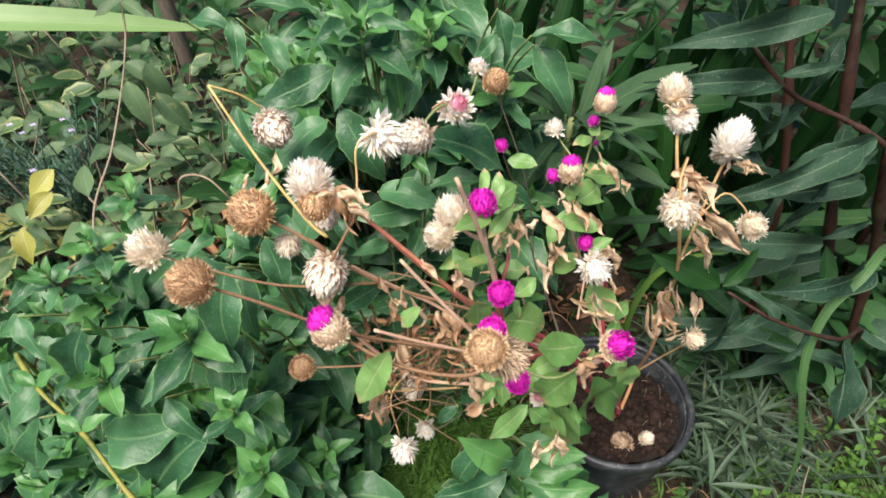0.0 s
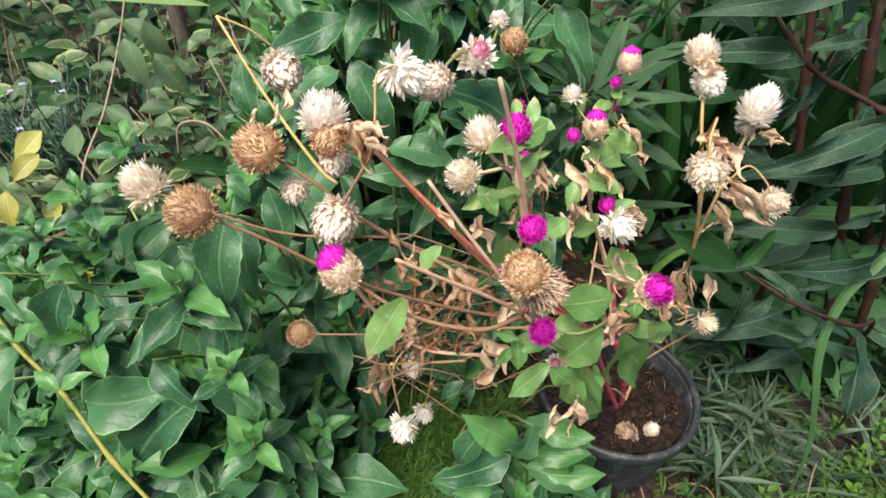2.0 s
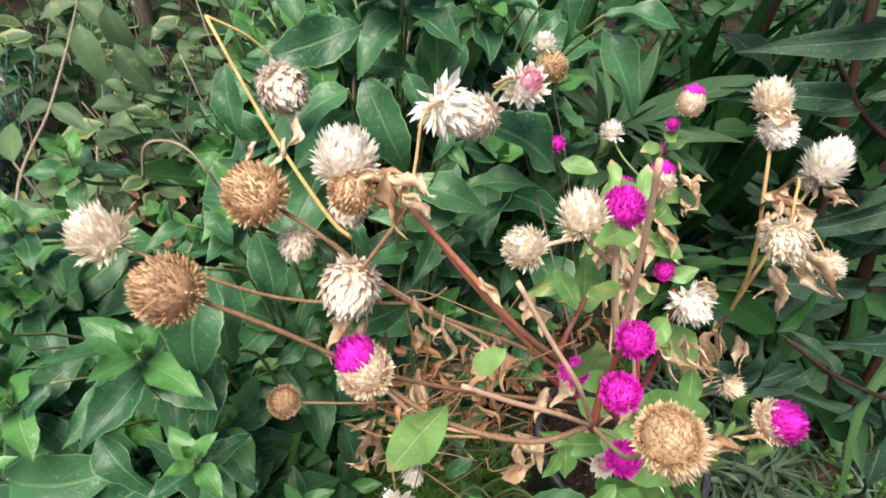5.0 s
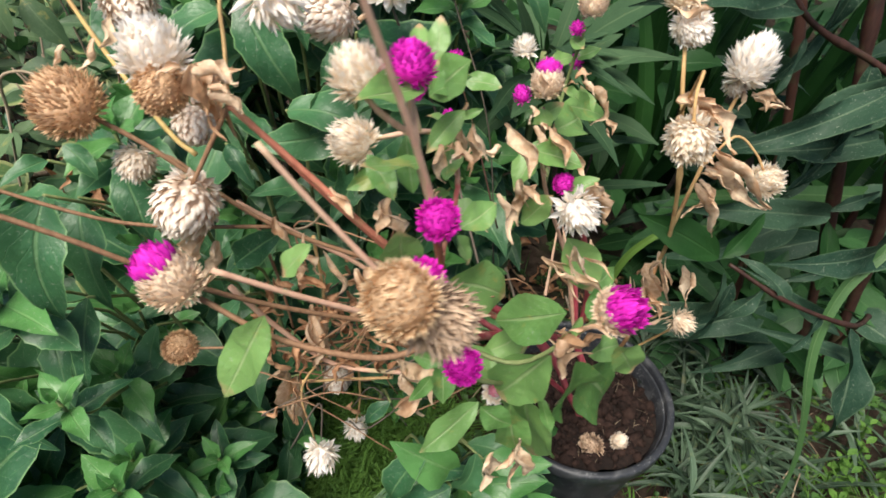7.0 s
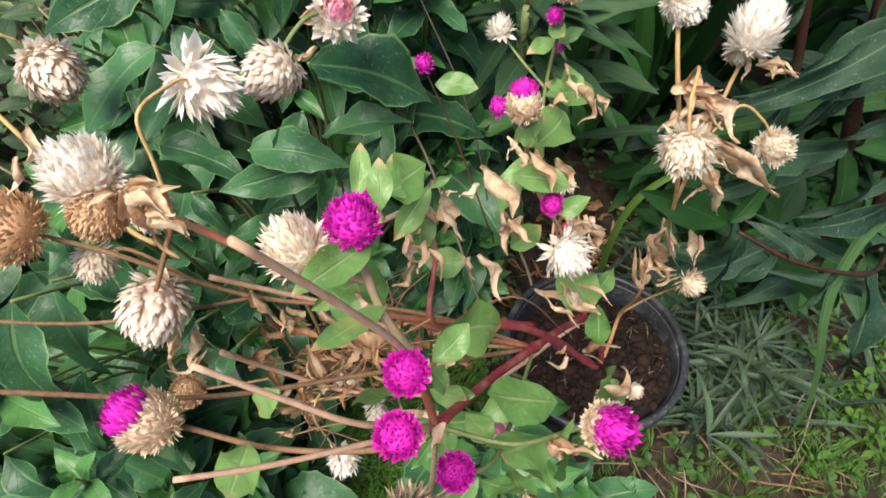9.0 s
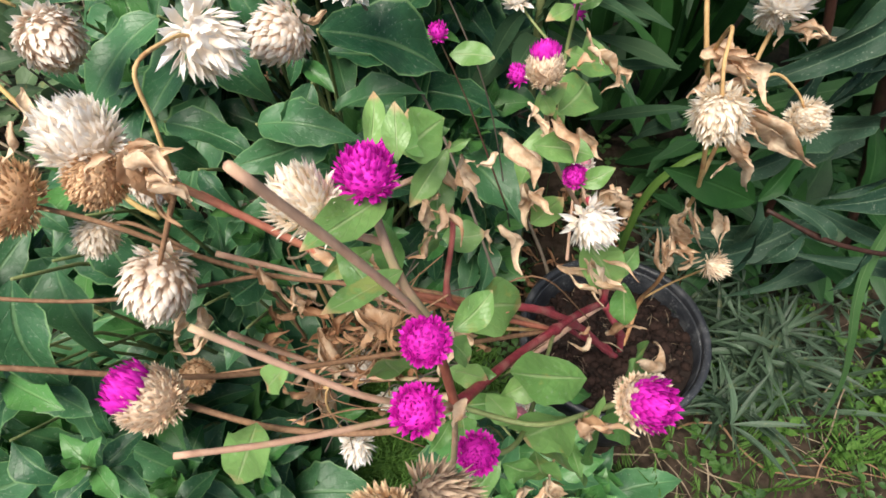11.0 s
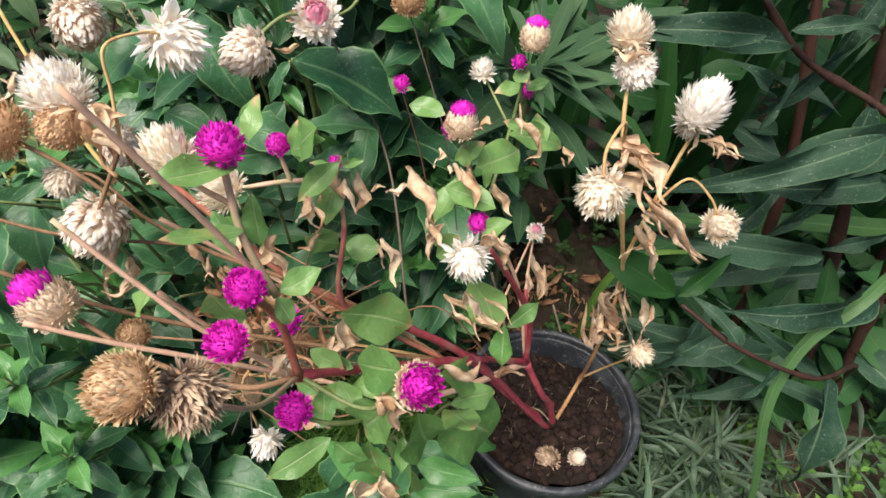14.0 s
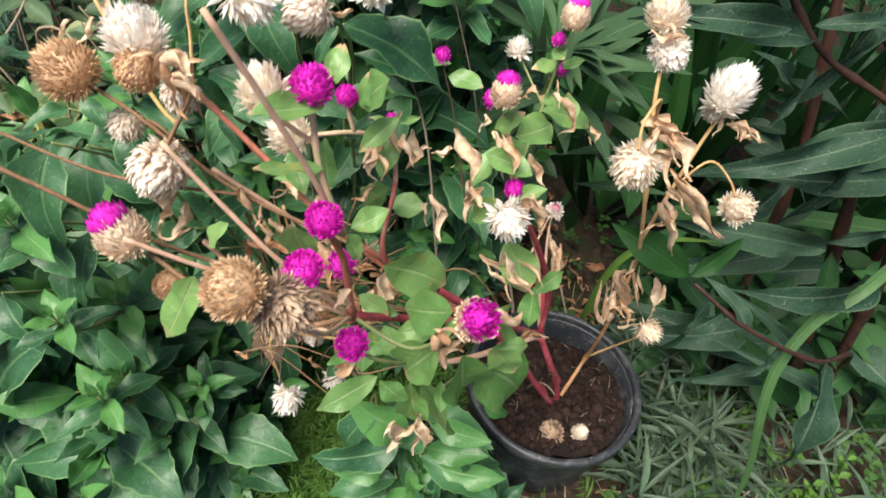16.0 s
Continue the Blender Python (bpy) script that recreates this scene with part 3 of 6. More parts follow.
def stem(mat, r0, r1, *points, label="", knots=()):
    pts = [NODE[p] if isinstance(p, str) else p for p in points]
    return part("stem", tube("stem", pts, r0 * 0.72, r1 * 0.72, M[mat], 7, 6, knots, 0.08), plant, label)


# the live red stems out of the soil
stem('stem_red', 0.0042, 0.0037, (0.195, 0.352, 0.080), 'fork', (0.165, 0.324, 0.185), 'joint', label="red swollen-jointed stem", knots=(0.33, 1.0))
stem('stem_red', 0.0034, 0.0027, 'joint', (0.115, 0.290, 0.275), 'left', (0.060, 0.228, 0.352), 'hub', label="red swollen-jointed stem", knots=(0.0, 0.5, 1.0))
stem('stem_red', 0.0038, 0.0032, (0.190, 0.347, 0.085), (0.160, 0.326, 0.150), (0.125, 0.300, 0.235), (0.092, 0.285, 0.290), 'mid', label="red swollen-jointed stem", knots=(0.6,))
stem('stem_rust', 0.0022, 0.0018, 'mid', (0.014, 0.247, 0.386), (-0.020, 0.250, 0.422), 'crown', label="reddish bare stem")
stem('stem_rust', 0.0020, 0.0016, 'left', (0.030, 0.255, 0.360), (-0.012, 0.252, 0.408), (-0.042, 0.252, 0.446), label="tan dried stem")
stem('stem_red', 0.0030, 0.0023, 'joint', (0.140, 0.318, 0.285), (0.120, 0.298, 0.345), (0.102, 0.285, 0.385), label="red upright stem", knots=(0.0,))
stem('stem_rosy', 0.0019, 0.0014, 'mid', (0.036, 0.249, 0.369), (0.039, 0.252, 0.419), (0.034, 0.263, 0.440), label="pinkish upright stem", knots=(0.4,))
stem('stem_rust', 0.0024, 0.0018, 'hub', (0.030, 0.195, 0.425), (0.027, 0.188, 0.448), label="pinkish stem", knots=(0.0,))
stem('stem_pink', 0.0020, 0.0016, (0.030, 0.197, 0.438), (0.022, 0.200, 0.462), (0.018, 0.207, 0.482), label="pinkish stem")
stem('stem_pink', 0.0016, 0.0012, (0.028, 0.196, 0.440), (0.024, 0.192, 0.462), (0.015, 0.184, 0.495), (0.005, 0.176, 0.527), label="bare snapped-off brown stem")
stem('stem_pink', 0.0014, 0.0011, 'hub', (0.013, 0.180, 0.436), (-0.003, 0.179, 0.460), (-0.018, 0.179, 0.483), label="bare snapped-off tan stem")
stem('stem_pink', 0.0014, 0.0011, 'hub', (0.010, 0.180, 0.420), (-0.012, 0.170, 0.440), (-0.030, 0.164, 0.455), label="bare snapped-off tan stem")
stem('stem_brown', 0.0019, 0.0014, 'hub', (0.010, 0.190, 0.385), (-0.025, 0.192, 0.392), (-0.052, 0.197, 0.408), label="greenish brown stem")
stem('stem_pink', 0.0014, 0.0012, 'hub', (0.030, 0.165, 0.420), (0.024, 0.150, 0.450), label="brown stem")
stem('stem_green', 0.0014, 0.0012, 'hub', (0.060, 0.185, 0.390), (0.080, 0.177, 0.425), label="green stem")
stem('stem_green', 0.0015, 0.0012, 'left', (0.062, 0.200, 0.360), (0.050, 0.180, 0.385), (0.038, 0.175, 0.398), label="green stem")

stem('stem_red', 0.0026, 0.0020, 'joint', (0.142, 0.335, 0.258), (0.137, 0.345, 0.285), label="red upright stem", knots=(0.0,))
stem('stem_pink', 0.0016, 0.0010, (0.137, 0.345, 0.285), (0.142, 0.390, 0.270), (0.147, 0.426, 0.264), label="thin stem")
stem('stem_red', 0.0034, 0.0028, (0.109, 0.322, 0.226), (0.081, 0.312, 0.255), (0.058, 0.305, 0.282), label="red stem", knots=(0.0,))
stem('stem_pink', 0.0040, 0.0030, 'joint', (0.121, 0.312, 0.219), (0.097, 0.295, 0.224), (0.074, 0.280, 0.232), label="pinkish red stem", knots=(0.0,))
stem('stem_red', 0.0028, 0.0034, (0.117, 0.320, 0.211), (0.139, 0.325, 0.175), (0.172, 0.338, 0.125), (0.184, 0.344, 0.088), label="red stem")
stem('stem_pink', 0.0019, 0.0015, (-0.059, 0.270, 0.392), (-0.032, 0.272, 0.371), (-0.005, 0.270, 0.355), (0.020, 0.262, 0.339), label="brown dried stem")
stem('stem_pink', 0.0022, 0.0018, (-0.065, 0.255, 0.352), (-0.048, 0.262, 0.313), (-0.019, 0.262, 0.281), (0.027, 0.250, 0.290), label="brown dried stem")
stem('stem_tan', 0.0015, 0.0013, (-0.044, 0.270, 0.252), (-0.015, 0.270, 0.255), (0.013, 0.262, 0.269), label="tan snapped stem")
stem('stem_brown', 0.0014, 0.0010, (-0.056, 0.285, 0.364), (-0.050, 0.285, 0.324), (-0.047, 0.285, 0.286), label="thin brown stalk")
stem('stem_tan', 0.0013, 0.0010, (-0.028, 0.280, 0.364), (-0.026, 0.280, 0.318), (-0.031, 0.285, 0.259), label="thin tan stalk")

# dried stems towards the withered heads
stem('stem_straw', 0.0016, 0.0011, (-0.071, 0.27, 0.417), (-0.083, 0.276, 0.425), (-0.112, 0.298, 0.455), (-0.141, 0.324, 0.491), label="straw-coloured stem")
stem('stem_straw', 0.0011, 0.0009, (-0.141, 0.324, 0.491), (-0.126, 0.33, 0.482), (-0.115, 0.335, 0.47), label="straw-coloured stem")
stem('stem_tan', 0.0010, 0.0008, 'crown', (-0.046, 0.256, 0.472), (-0.045, 0.260, 0.488), (-0.038, 0.275, 0.487), (-0.036, 0.285, 0.481), label="thin russet stalk")
stem('stem_brown', 0.0015, 0.0012, 'crown', (-0.056, 0.248, 0.436), (-0.065, 0.245, 0.420), label="thin russet stalk")
stem('stem_brown', 0.0018, 0.0013, 'left', (0.030, 0.270, 0.345), (-0.040, 0.262, 0.385), (-0.085, 0.262, 0.425), (-0.108, 0.261, 0.442), label="brown dried stem")
stem('stem_brown', 0.0018, 0.0012, 'left', (0.010, 0.240, 0.345), (-0.050, 0.215, 0.390), (-0.095, 0.205, 0.428), (-0.122, 0.203, 0.444), label="brown dried stem")
stem('stem_brown', 0.0013, 0.0010, (-0.040, 0.262, 0.385), (-0.100, 0.250, 0.395), (-0.150, 0.244, 0.420), (-0.166, 0.244, 0.428), label="tan dried stem")
stem('stem_brown', 0.0013, 0.0010, (-0.060, 0.262, 0.400), (-0.082, 0.270, 0.415), (-0.097, 0.272, 0.412), label="thin brown stalk")
stem('stem_tan', 0.0016, 0.0010, 'left', (0.040, 0.285, 0.280), (-0.010, 0.290, 0.268), (-0.040, 0.262, 0.262), (-0.036, 0.252, 0.215), label="thin tan stalk")
stem('stem_tan', 0.0014, 0.0010, (-0.010, 0.290, 0.268), (-0.024, 0.300, 0.240), (-0.026, 0.305, 0.215), label="thin tan stalk")
stem('stem_tan', 0.0012, 0.0010, (-0.010, 0.290, 0.268), (-0.012, 0.305, 0.180), (-0.017, 0.311, 0.135), label="thin tan stalk")
stem('stem_brown', 0.0014, 0.0010, (-0.010, 0.290, 0.268), (-0.060, 0.275, 0.280), (-0.100, 0.270, 0.284), label="thin brown stalk")
# upright shoot with small pink heads
stem('stem_pink', 0.0022, 0.0016, 'joint', (0.130, 0.345, 0.290), (0.100, 0.335, 0.360), (0.085, 0.318, 0.420), label="green and pink stem")
stem('stem_green', 0.0018, 0.0013, (0.100, 0.335, 0.360), (0.110, 0.375, 0.395), (0.114, 0.374, 0.440), label="green stem")
stem('stem_green', 0.0012, 0.0010, (0.110, 0.375, 0.395), (0.100, 0.400, 0.398), (0.091, 0.410, 0.408), label="thin green stem")
stem('stem_pink', 0.0016, 0.0010, (0.120, 0.340, 0.260), (0.138, 0.400, 0.262), (0.147, 0.428, 0.264), label="thin stem")
stem('bark', 0.0011, 0.0009, 'mid', (0.040, 0.350, 0.380), (0.012, 0.362, 0.440), (0.006, 0.346, 0.462), label="brown stem")
stem('stem_green', 0.0014, 0.0012, (-0.014, 0.318, 0.466), (-0.004, 0.330, 0.472), (0.004, 0.340, 0.470), label="pale green stalk")
stem('stem_green', 0.0013, 0.0011, (0.004, 0.340, 0.466), (0.018, 0.365, 0.462), (0.025, 0.386, 0.470), label="pale green stalk")
stem('bark', 0.0008, 0.0006, (0.090, 0.390, 0.240), (0.072, 0.395, 0.360), (0.042, 0.418, 0.440), label="thin russet stalk")
stem('cane', 0.0008, 0.0006, (0.075, 0.330, 0.330), (0.058, 0.360, 0.380), (0.044, 0.374, 0.415), label="thin stem")
stem('stem_pink', 0.0017, 0.0012, (0.036, 0.262, 0.436), (0.022, 0.245, 0.448), (0.004, 0.236, 0.449), label="pale pinkish stalk")
stem('stem_pink', 0.0014, 0.0012, (0.022, 0.245, 0.448), (0.019, 0.246, 0.460), label="pale pinkish stalk")
stem('stem_pink', 0.0014, 0.0012, (0.020, 0.205, 0.470), (0.010, 0.204, 0.478), (0.004, 0.204, 0.486), label="pale pinkish stalk")
# the withered stem at the pot's far side
stem('stem_amber', 0.0028, 0.0020, (0.194, 0.351, 0.092), (0.203, 0.365, 0.108), 'dryfork', (0.206, 0.358, 0.200), (0.208, 0.366, 0.268), label="straw-coloured dried stem", knots=(0.5,))
stem('stem_tan', 0.0022, 0.0015, (0.208, 0.366, 0.268), (0.198, 0.350, 0.310), (0.180, 0.338, 0.370), (0.168, 0.350, 0.420), (0.166, 0.362, 0.442), label="straw-coloured dried stem", knots=(0.5,))
stem('stem_tan', 0.0015, 0.0011, 'dryfork', (0.228, 0.374, 0.160), (0.236, 0.356, 0.205), (0.231, 0.342, 0.230), label="thin tan stalk")
stem('stem_tan', 0.0019, 0.0014, (0.195, 0.347, 0.320), (0.200, 0.352, 0.365), (0.208, 0.362, 0.400), (0.213, 0.366, 0.415), label="straw-coloured dried stem")
stem('stem_tan', 0.0012, 0.0010, (0.200, 0.352, 0.365), (0.216, 0.358, 0.385), (0.232, 0.355, 0.376), (0.241, 0.350, 0.364), label="thin tan stalk")
stem('stem_tan', 0.0013, 0.0011, (0.170, 0.345, 0.405), (0.160, 0.320, 0.442), (0.150, 0.300, 0.440), (0.151, 0.294, 0.428), label="thin arched tan stalk")

HEAD_LABEL = {
    'cone': "pale dried head of overlapping papery scales", 'star': "whitish dried head with spreading pointed bracts", 'fluff': "bleached white fluffy dried head", 'fawn': "small fawn spiky dried head", 'plume': "tall bleached white feathery dried head",
    'creamy': "cream-coloured bristly dried head", 'brown': "brown bristly dried head", 'gold': "golden tan dried head", 'grey': "greyish beige ragged dried head",
    'half': "beige head with a magenta crown", 'full': "magenta head with a beige collar", 'pink': "round magenta flower head", 'rosy': "pale head with a rose-pink centre", 'bud': "small magenta bud",
}
HEAD_COUNT = [100]


def head(kind, at, axis, radius):
    """One flower head of the plant."""
    flower_head(plant, kind, at, axis, radius, HEAD_LABEL[kind], HEAD_COUNT[0])
    HEAD_COUNT[0] += 1


head('full', (0.082, 0.173, 0.433), ax(.3, .25, .9), 0.0098)
head('pink', (0.027, 0.185, 0.456), ax(.1, .3, .9), 0.0088)
head('pink', (0.018, 0.209, 0.490), ax(0, .8, .5), 0.0098)
head('pink', (0.023, 0.173, 0.444), ax(-.1, .5, .7), 0.0092)
head('pink', (0.038, 0.174, 0.403), ax(-.1, .2, .9), 0.0092)
head('half', (-0.059, 0.196, 0.418), ax(-.5, .7, .5), 0.0138)
head('half', (0.083, 0.312, 0.437), ax(0, .9, .4), 0.0108)
head('bud', (0.077, 0.334, 0.418), ax(-.4, .7, .3), 0.0058)
head('pink', (0.097, 0.293, 0.392), ax(0, .8, .5), 0.0080)
head('star', (0.093, 0.255, 0.405), ax(.3, -.5, .5), 0.0116)
head('half', (0.115, 0.373, 0.454), ax(.05, .95, .3), 0.0108)
head('bud', (0.109, 0.372, 0.440), ax(0, .5, .8), 0.0048)
head('bud', (0.117, 0.386, 0.415), ax(0, .5, .8), 0.0052)
head('star', (0.0895, 0.409, 0.412), ax(0, .9, .3), 0.0090)
head('rosy', (0.025, 0.388, 0.473), ax(0, .9, .2), 0.0075)
head('brown', (0.041, 0.420, 0.447), ax(.2, .5, .5), 0.0135)
head('rosy', (0.009, 0.341, 0.468), ax(.2, .1, .9), 0.0125)
head('cone', (-0.017, 0.315, 0.461), ax(-.7, -.5, .3), 0.0135)
head('star', (-0.034, 0.287, 0.478), ax(.6, -.45, -.1), 0.0148)
head('cone', (-0.113, 0.339, 0.453), ax(.5, -.6, .45), 0.0158)
head('fluff', (-0.074, 0.263, 0.464), ax(-.1, .6, .6), 0.0165)
head('brown', (-0.070, 0.252, 0.456), ax(-.1, -.5, .7), 0.0120)
head('cone', (-0.074, 0.284, 0.424), ax(.2, -.8, .4), 0.0115)
head('brown', (-0.110, 0.261, 0.444), ax(-.6, .4, .6), 0.0176)
head('brown', (-0.125, 0.202, 0.446), ax(-.7, .2, .65), 0.0156)
head('creamy', (-0.168, 0.244, 0.430), ax(-.5, .6, .5), 0.0150)
head('creamy', (-0.095, 0.266, 0.415), ax(0, -.8, .3), 0.0105)
head('cone', (-0.069, 0.244, 0.411), ax(-.1, -.75, .6), 0.0160)
head('brown', (-0.108, 0.269, 0.286), ax(.1, -.1, .9), 0.0128)
head('gold', (0.017, 0.140, 0.472), ax(-.35, .2, .9), 0.0100)
head('grey', (0.026, 0.147, 0.458), ax(.6, -.4, .6), 0.0110)
head('creamy', (0.004, 0.204, 0.489), ax(-.3, .8, .4), 0.0100)
head('creamy', (-0.001, 0.235, 0.449), ax(-.7, .2, .5), 0.0112)
head('star', (-0.033, 0.250, 0.196), ax(-.1, -.8, .35), 0.0135)
head('star', (-0.017, 0.311, 0.126), ax(.1, -.7, .4), 0.0118)
head('cone', (-0.027, 0.305, 0.207), ax(0, -.7, .5), 0.0125)
head('plume', (0.209, 0.362, 0.430), ax(.3, .85, .3), 0.0158)
head('creamy', (0.209, 0.368, 0.414), ax(-.2, -.6, .3), 0.0095)
head('creamy', (0.243, 0.349, 0.360), ax(.1, -.1, .9), 0.0140)
head('creamy', (0.152, 0.293, 0.420), ax(-.35, -.6, .6), 0.0150)
head('creamy', (0.163, 0.375, 0.461), ax(-.15, .85, .4), 0.0148)
head('fluff', (0.168, 0.363, 0.447), ax(.2, -.7, .55), 0.0138)
head('fawn', (0.230, 0.341, 0.233), ax(.6, -.4, .5), 0.0120)
head('bud', (0.044, 0.374, 0.418), ax(.1, .5, .7), 0.0058)
head('pink', (0.019, 0.246, 0.464), ax(.2, .7, .5), 0.0062)
head('bud', (0.034, 0.265, 0.443), ax(0, .7, .5), 0.0035)
head('rosy', (0.144, 0.405, 0.284), ax(0, .5, .8), 0.0080)
head('bud', (0.025, 0.209, 0.407), ax(.1, .4, .8), 0.0070)
head('rosy', (0.062, 0.212, 0.331), ax(-.2, .3, .8), 0.0068)

prng = random.Random(77)
plant_leaves = Leaves("leaf", M['plant'], [leaf_shape(prng, 0.50, 0.50, prng.uniform(0.1, 0.5), prng.uniform(-0.1, 0.22), prng.uniform(-0.4, 0.4), 0.07, nv=12, blunt=0.80, tipdrop=prng.uniform(0, .25)) for _ in range(8)])
dry_leaves = Leaves("withered_leaf", M['dry'], [crumpled(prng, prng.uniform(0.30, 0.50)) for _ in range(14)])


def live(a, b, w):
    a, b = np.array(a), np.array(b)
    up = (prng.gauss(0, .25), -0.6 + prng.gauss(0, .2), 0.75)
    plant_leaves.one(plant, basis(a, b - a, up, np.linalg.norm(b - a), w), prng.randrange(8), "dull green leaf with browned spots")


def withered(a, b, w):
    a, b = np.array(a), np.array(b)
    dry_leaves.one(plant, basis(a, b - a, (prng.gauss(0, .5), -0.6, 0.6), np.linalg.norm(b - a) * 1.05, w), prng.randrange(14), "curled tan withered leaf")
    if prng.random() < 0.3:
        o = a + (b - a) * prng.uniform(0, .4) + np.array([prng.gauss(0, .004) for _ in range(3)])
        d = (b - a) + np.array([prng.gauss(0, .5) for _ in range(3)]) * np.linalg.norm(b - a)
        dry_leaves.one(plant, basis(o, d, (prng.gauss(0, .5), -0.6, 0.6), np.linalg.norm(b - a) * prng.uniform(.5, .9), w * .8), prng.randrange(14), "curled tan withered leaf")


live((0.037, 0.24, 0.374), (0.068, 0.256, 0.349), 1.20)
live((0.047, 0.18, 0.372), (0.025, 0.164, 0.365), 0.90)
live((0.048, 0.18, 0.369), (0.062, 0.177, 0.359), 1.25)
live((0.067, 0.188, 0.363), (0.082, 0.196, 0.309), 1.10)
live((0.061, 0.185, 0.363), (0.068, 0.18, 0.332), 0.95)
live((0.081, 0.185, 0.391), (0.089, 0.19, 0.348), 1.10)
live((0.089, 0.195, 0.368), (0.114, 0.214, 0.325), 1.25)
live((0.091, 0.18, 0.407), (0.103, 0.186, 0.386), 1.05)
live((0.093, 0.2, 0.375), (0.112, 0.215, 0.363), 0.80)
live((0.088, 0.19, 0.413), (0.103, 0.205, 0.392), 1.00)
live((0.071, 0.185, 0.395), (0.056, 0.191, 0.359), 1.10)
live((0.074, 0.19, 0.412), (0.055, 0.205, 0.39), 1.20)
live((0.075, 0.18, 0.422), (0.069, 0.176, 0.41), 0.80)
live((0.035, 0.21, 0.357), (0.036, 0.198, 0.343), 1.20)
live((0.045, 0.203, 0.377), (0.054, 0.194, 0.366), 1.30)
live((0.05, 0.21, 0.377), (0.038, 0.215, 0.373), 0.90)
live((0.034, 0.192, 0.447), (0.046, 0.2, 0.452), 1.20)
live((0.033, 0.19, 0.446), (0.038, 0.188, 0.436), 1.50)
live((0.018, 0.19, 0.429), (0.016, 0.184, 0.454), 1.05)
live((0.096, 0.266, 0.38), (0.112, 0.257, 0.353), 1.25)
live((0.12, 0.275, 0.332), (0.138, 0.288, 0.341), 0.95)
live((0.116, 0.258, 0.356), (0.117, 0.246, 0.336), 1.05)
live((0.093, 0.318, 0.408), (0.118, 0.352, 0.401), 1.00)
live((0.109, 0.37, 0.394), (0.15, 0.388, 0.381), 0.72)
live((0.087, 0.315, 0.404), (0.073, 0.298, 0.383), 0.85)
live((0.083, 0.314, 0.422), (0.089, 0.31, 0.412), 1.10)
live((0.026, 0.241, 0.466), (0.038, 0.24, 0.474), 1.30)
live((0.026, 0.243, 0.464), (0.028, 0.246, 0.476), 0.90)
live((0.025, 0.212, 0.49), (0.026, 0.221, 0.499), 1.00)
live((0.037, 0.258, 0.44), (0.033, 0.244, 0.427), 1.15)
live((0.035, 0.264, 0.395), (0.053, 0.262, 0.398), 1.50)
live((0.034, 0.258, 0.402), (0.025, 0.24, 0.424), 0.90)
live((0.014, 0.222, 0.447), (-0.002, 0.214, 0.444), 0.85)
live((0.02, 0.214, 0.443), (0.017, 0.221, 0.461), 0.90)
live((0.035, 0.262, 0.443), (0.026, 0.258, 0.448), 0.70)
live((0.038, 0.262, 0.444), (0.047, 0.262, 0.449), 0.70)
live((0.032, 0.21, 0.387), (0.047, 0.206, 0.38), 1.20)
live((-0.028, 0.188, 0.41), (-0.046, 0.185, 0.37), 0.80)
live((-0.011, 0.192, 0.439), (-0.023, 0.19, 0.426), 1.00)
live((0.078, 0.3, 0.407), (0.104, 0.295, 0.401), 1.10)
live((0.098, 0.29, 0.39), (0.112, 0.288, 0.4), 1.10)
live((0.077, 0.285, 0.372), (0.089, 0.28, 0.395), 1.00)
live((0.022, 0.208, 0.484), (0.005, 0.19, 0.49), 0.75)
live((0.025, 0.243, 0.463), (0.038, 0.238, 0.479), 1.5)
live((0.018, 0.222, 0.484), (0.021, 0.235, 0.493), 0.7)
live((0.023, 0.2, 0.465), (0.005, 0.185, 0.472), 0.6)
live((0.049, 0.372, 0.406), (0.071, 0.365, 0.406), 1.2)
live((0.114, 0.385, 0.418), (0.098, 0.375, 0.418), 1.0)
live((0.115, 0.385, 0.417), (0.127, 0.38, 0.427), 1.0)
live((0.108, 0.376, 0.433), (0.115, 0.37, 0.43), 2.2)
live((0.005, 0.215, 0.457), (0.014, 0.205, 0.447), 1.0)
live((0.039, 0.255, 0.452), (0.025, 0.24, 0.442), 0.8)
withered((0.068, 0.182, 0.335), (0.065, 0.176, 0.314), 1.10)
withered((0.095, 0.25, 0.389), (0.11, 0.25, 0.366), 0.80)
withered((0.054, 0.26, 0.402), (0.054, 0.256, 0.391), 1.30)
withered((0.022, 0.24, 0.415), (0.03, 0.244, 0.422), 1.20)
withered((0.03, 0.24, 0.446), (0.033, 0.24, 0.429), 0.90)
withered((0.043, 0.262, 0.442), (0.043, 0.258, 0.424), 0.90)
withered((0.089, 0.19, 0.418), (0.103, 0.204, 0.403), 0.80)
withered((0.069, 0.178, 0.406), (0.076, 0.172, 0.42), 1.30)
withered((0.074, 0.178, 0.391), (0.08, 0.176, 0.409), 1.00)
withered((0.111, 0.352, 0.426), (0.125, 0.338, 0.413), 0.75)
withered((0.125, 0.338, 0.415), (0.119, 0.338, 0.401), 1.00)
withered((0.089, 0.305, 0.417), (0.098, 0.3, 0.397), 0.70)
withered((0.103, 0.27, 0.41), (0.112, 0.268, 0.39), 1.10)
withered((0.102, 0.315, 0.4), (0.113, 0.312, 0.384), 1.00)
withered((0.08, 0.282, 0.399), (0.077, 0.278, 0.389), 1.40)
withered((0.092, 0.3, 0.446), (0.097, 0.296, 0.449), 1.60)
withered((0.076, 0.3, 0.446), (0.08, 0.298, 0.436), 1.20)
withered((0.056, 0.178, 0.333), (0.054, 0.176, 0.312), 1.30)
withered((0.036, 0.182, 0.426), (0.032, 0.176, 0.42), 1.40)
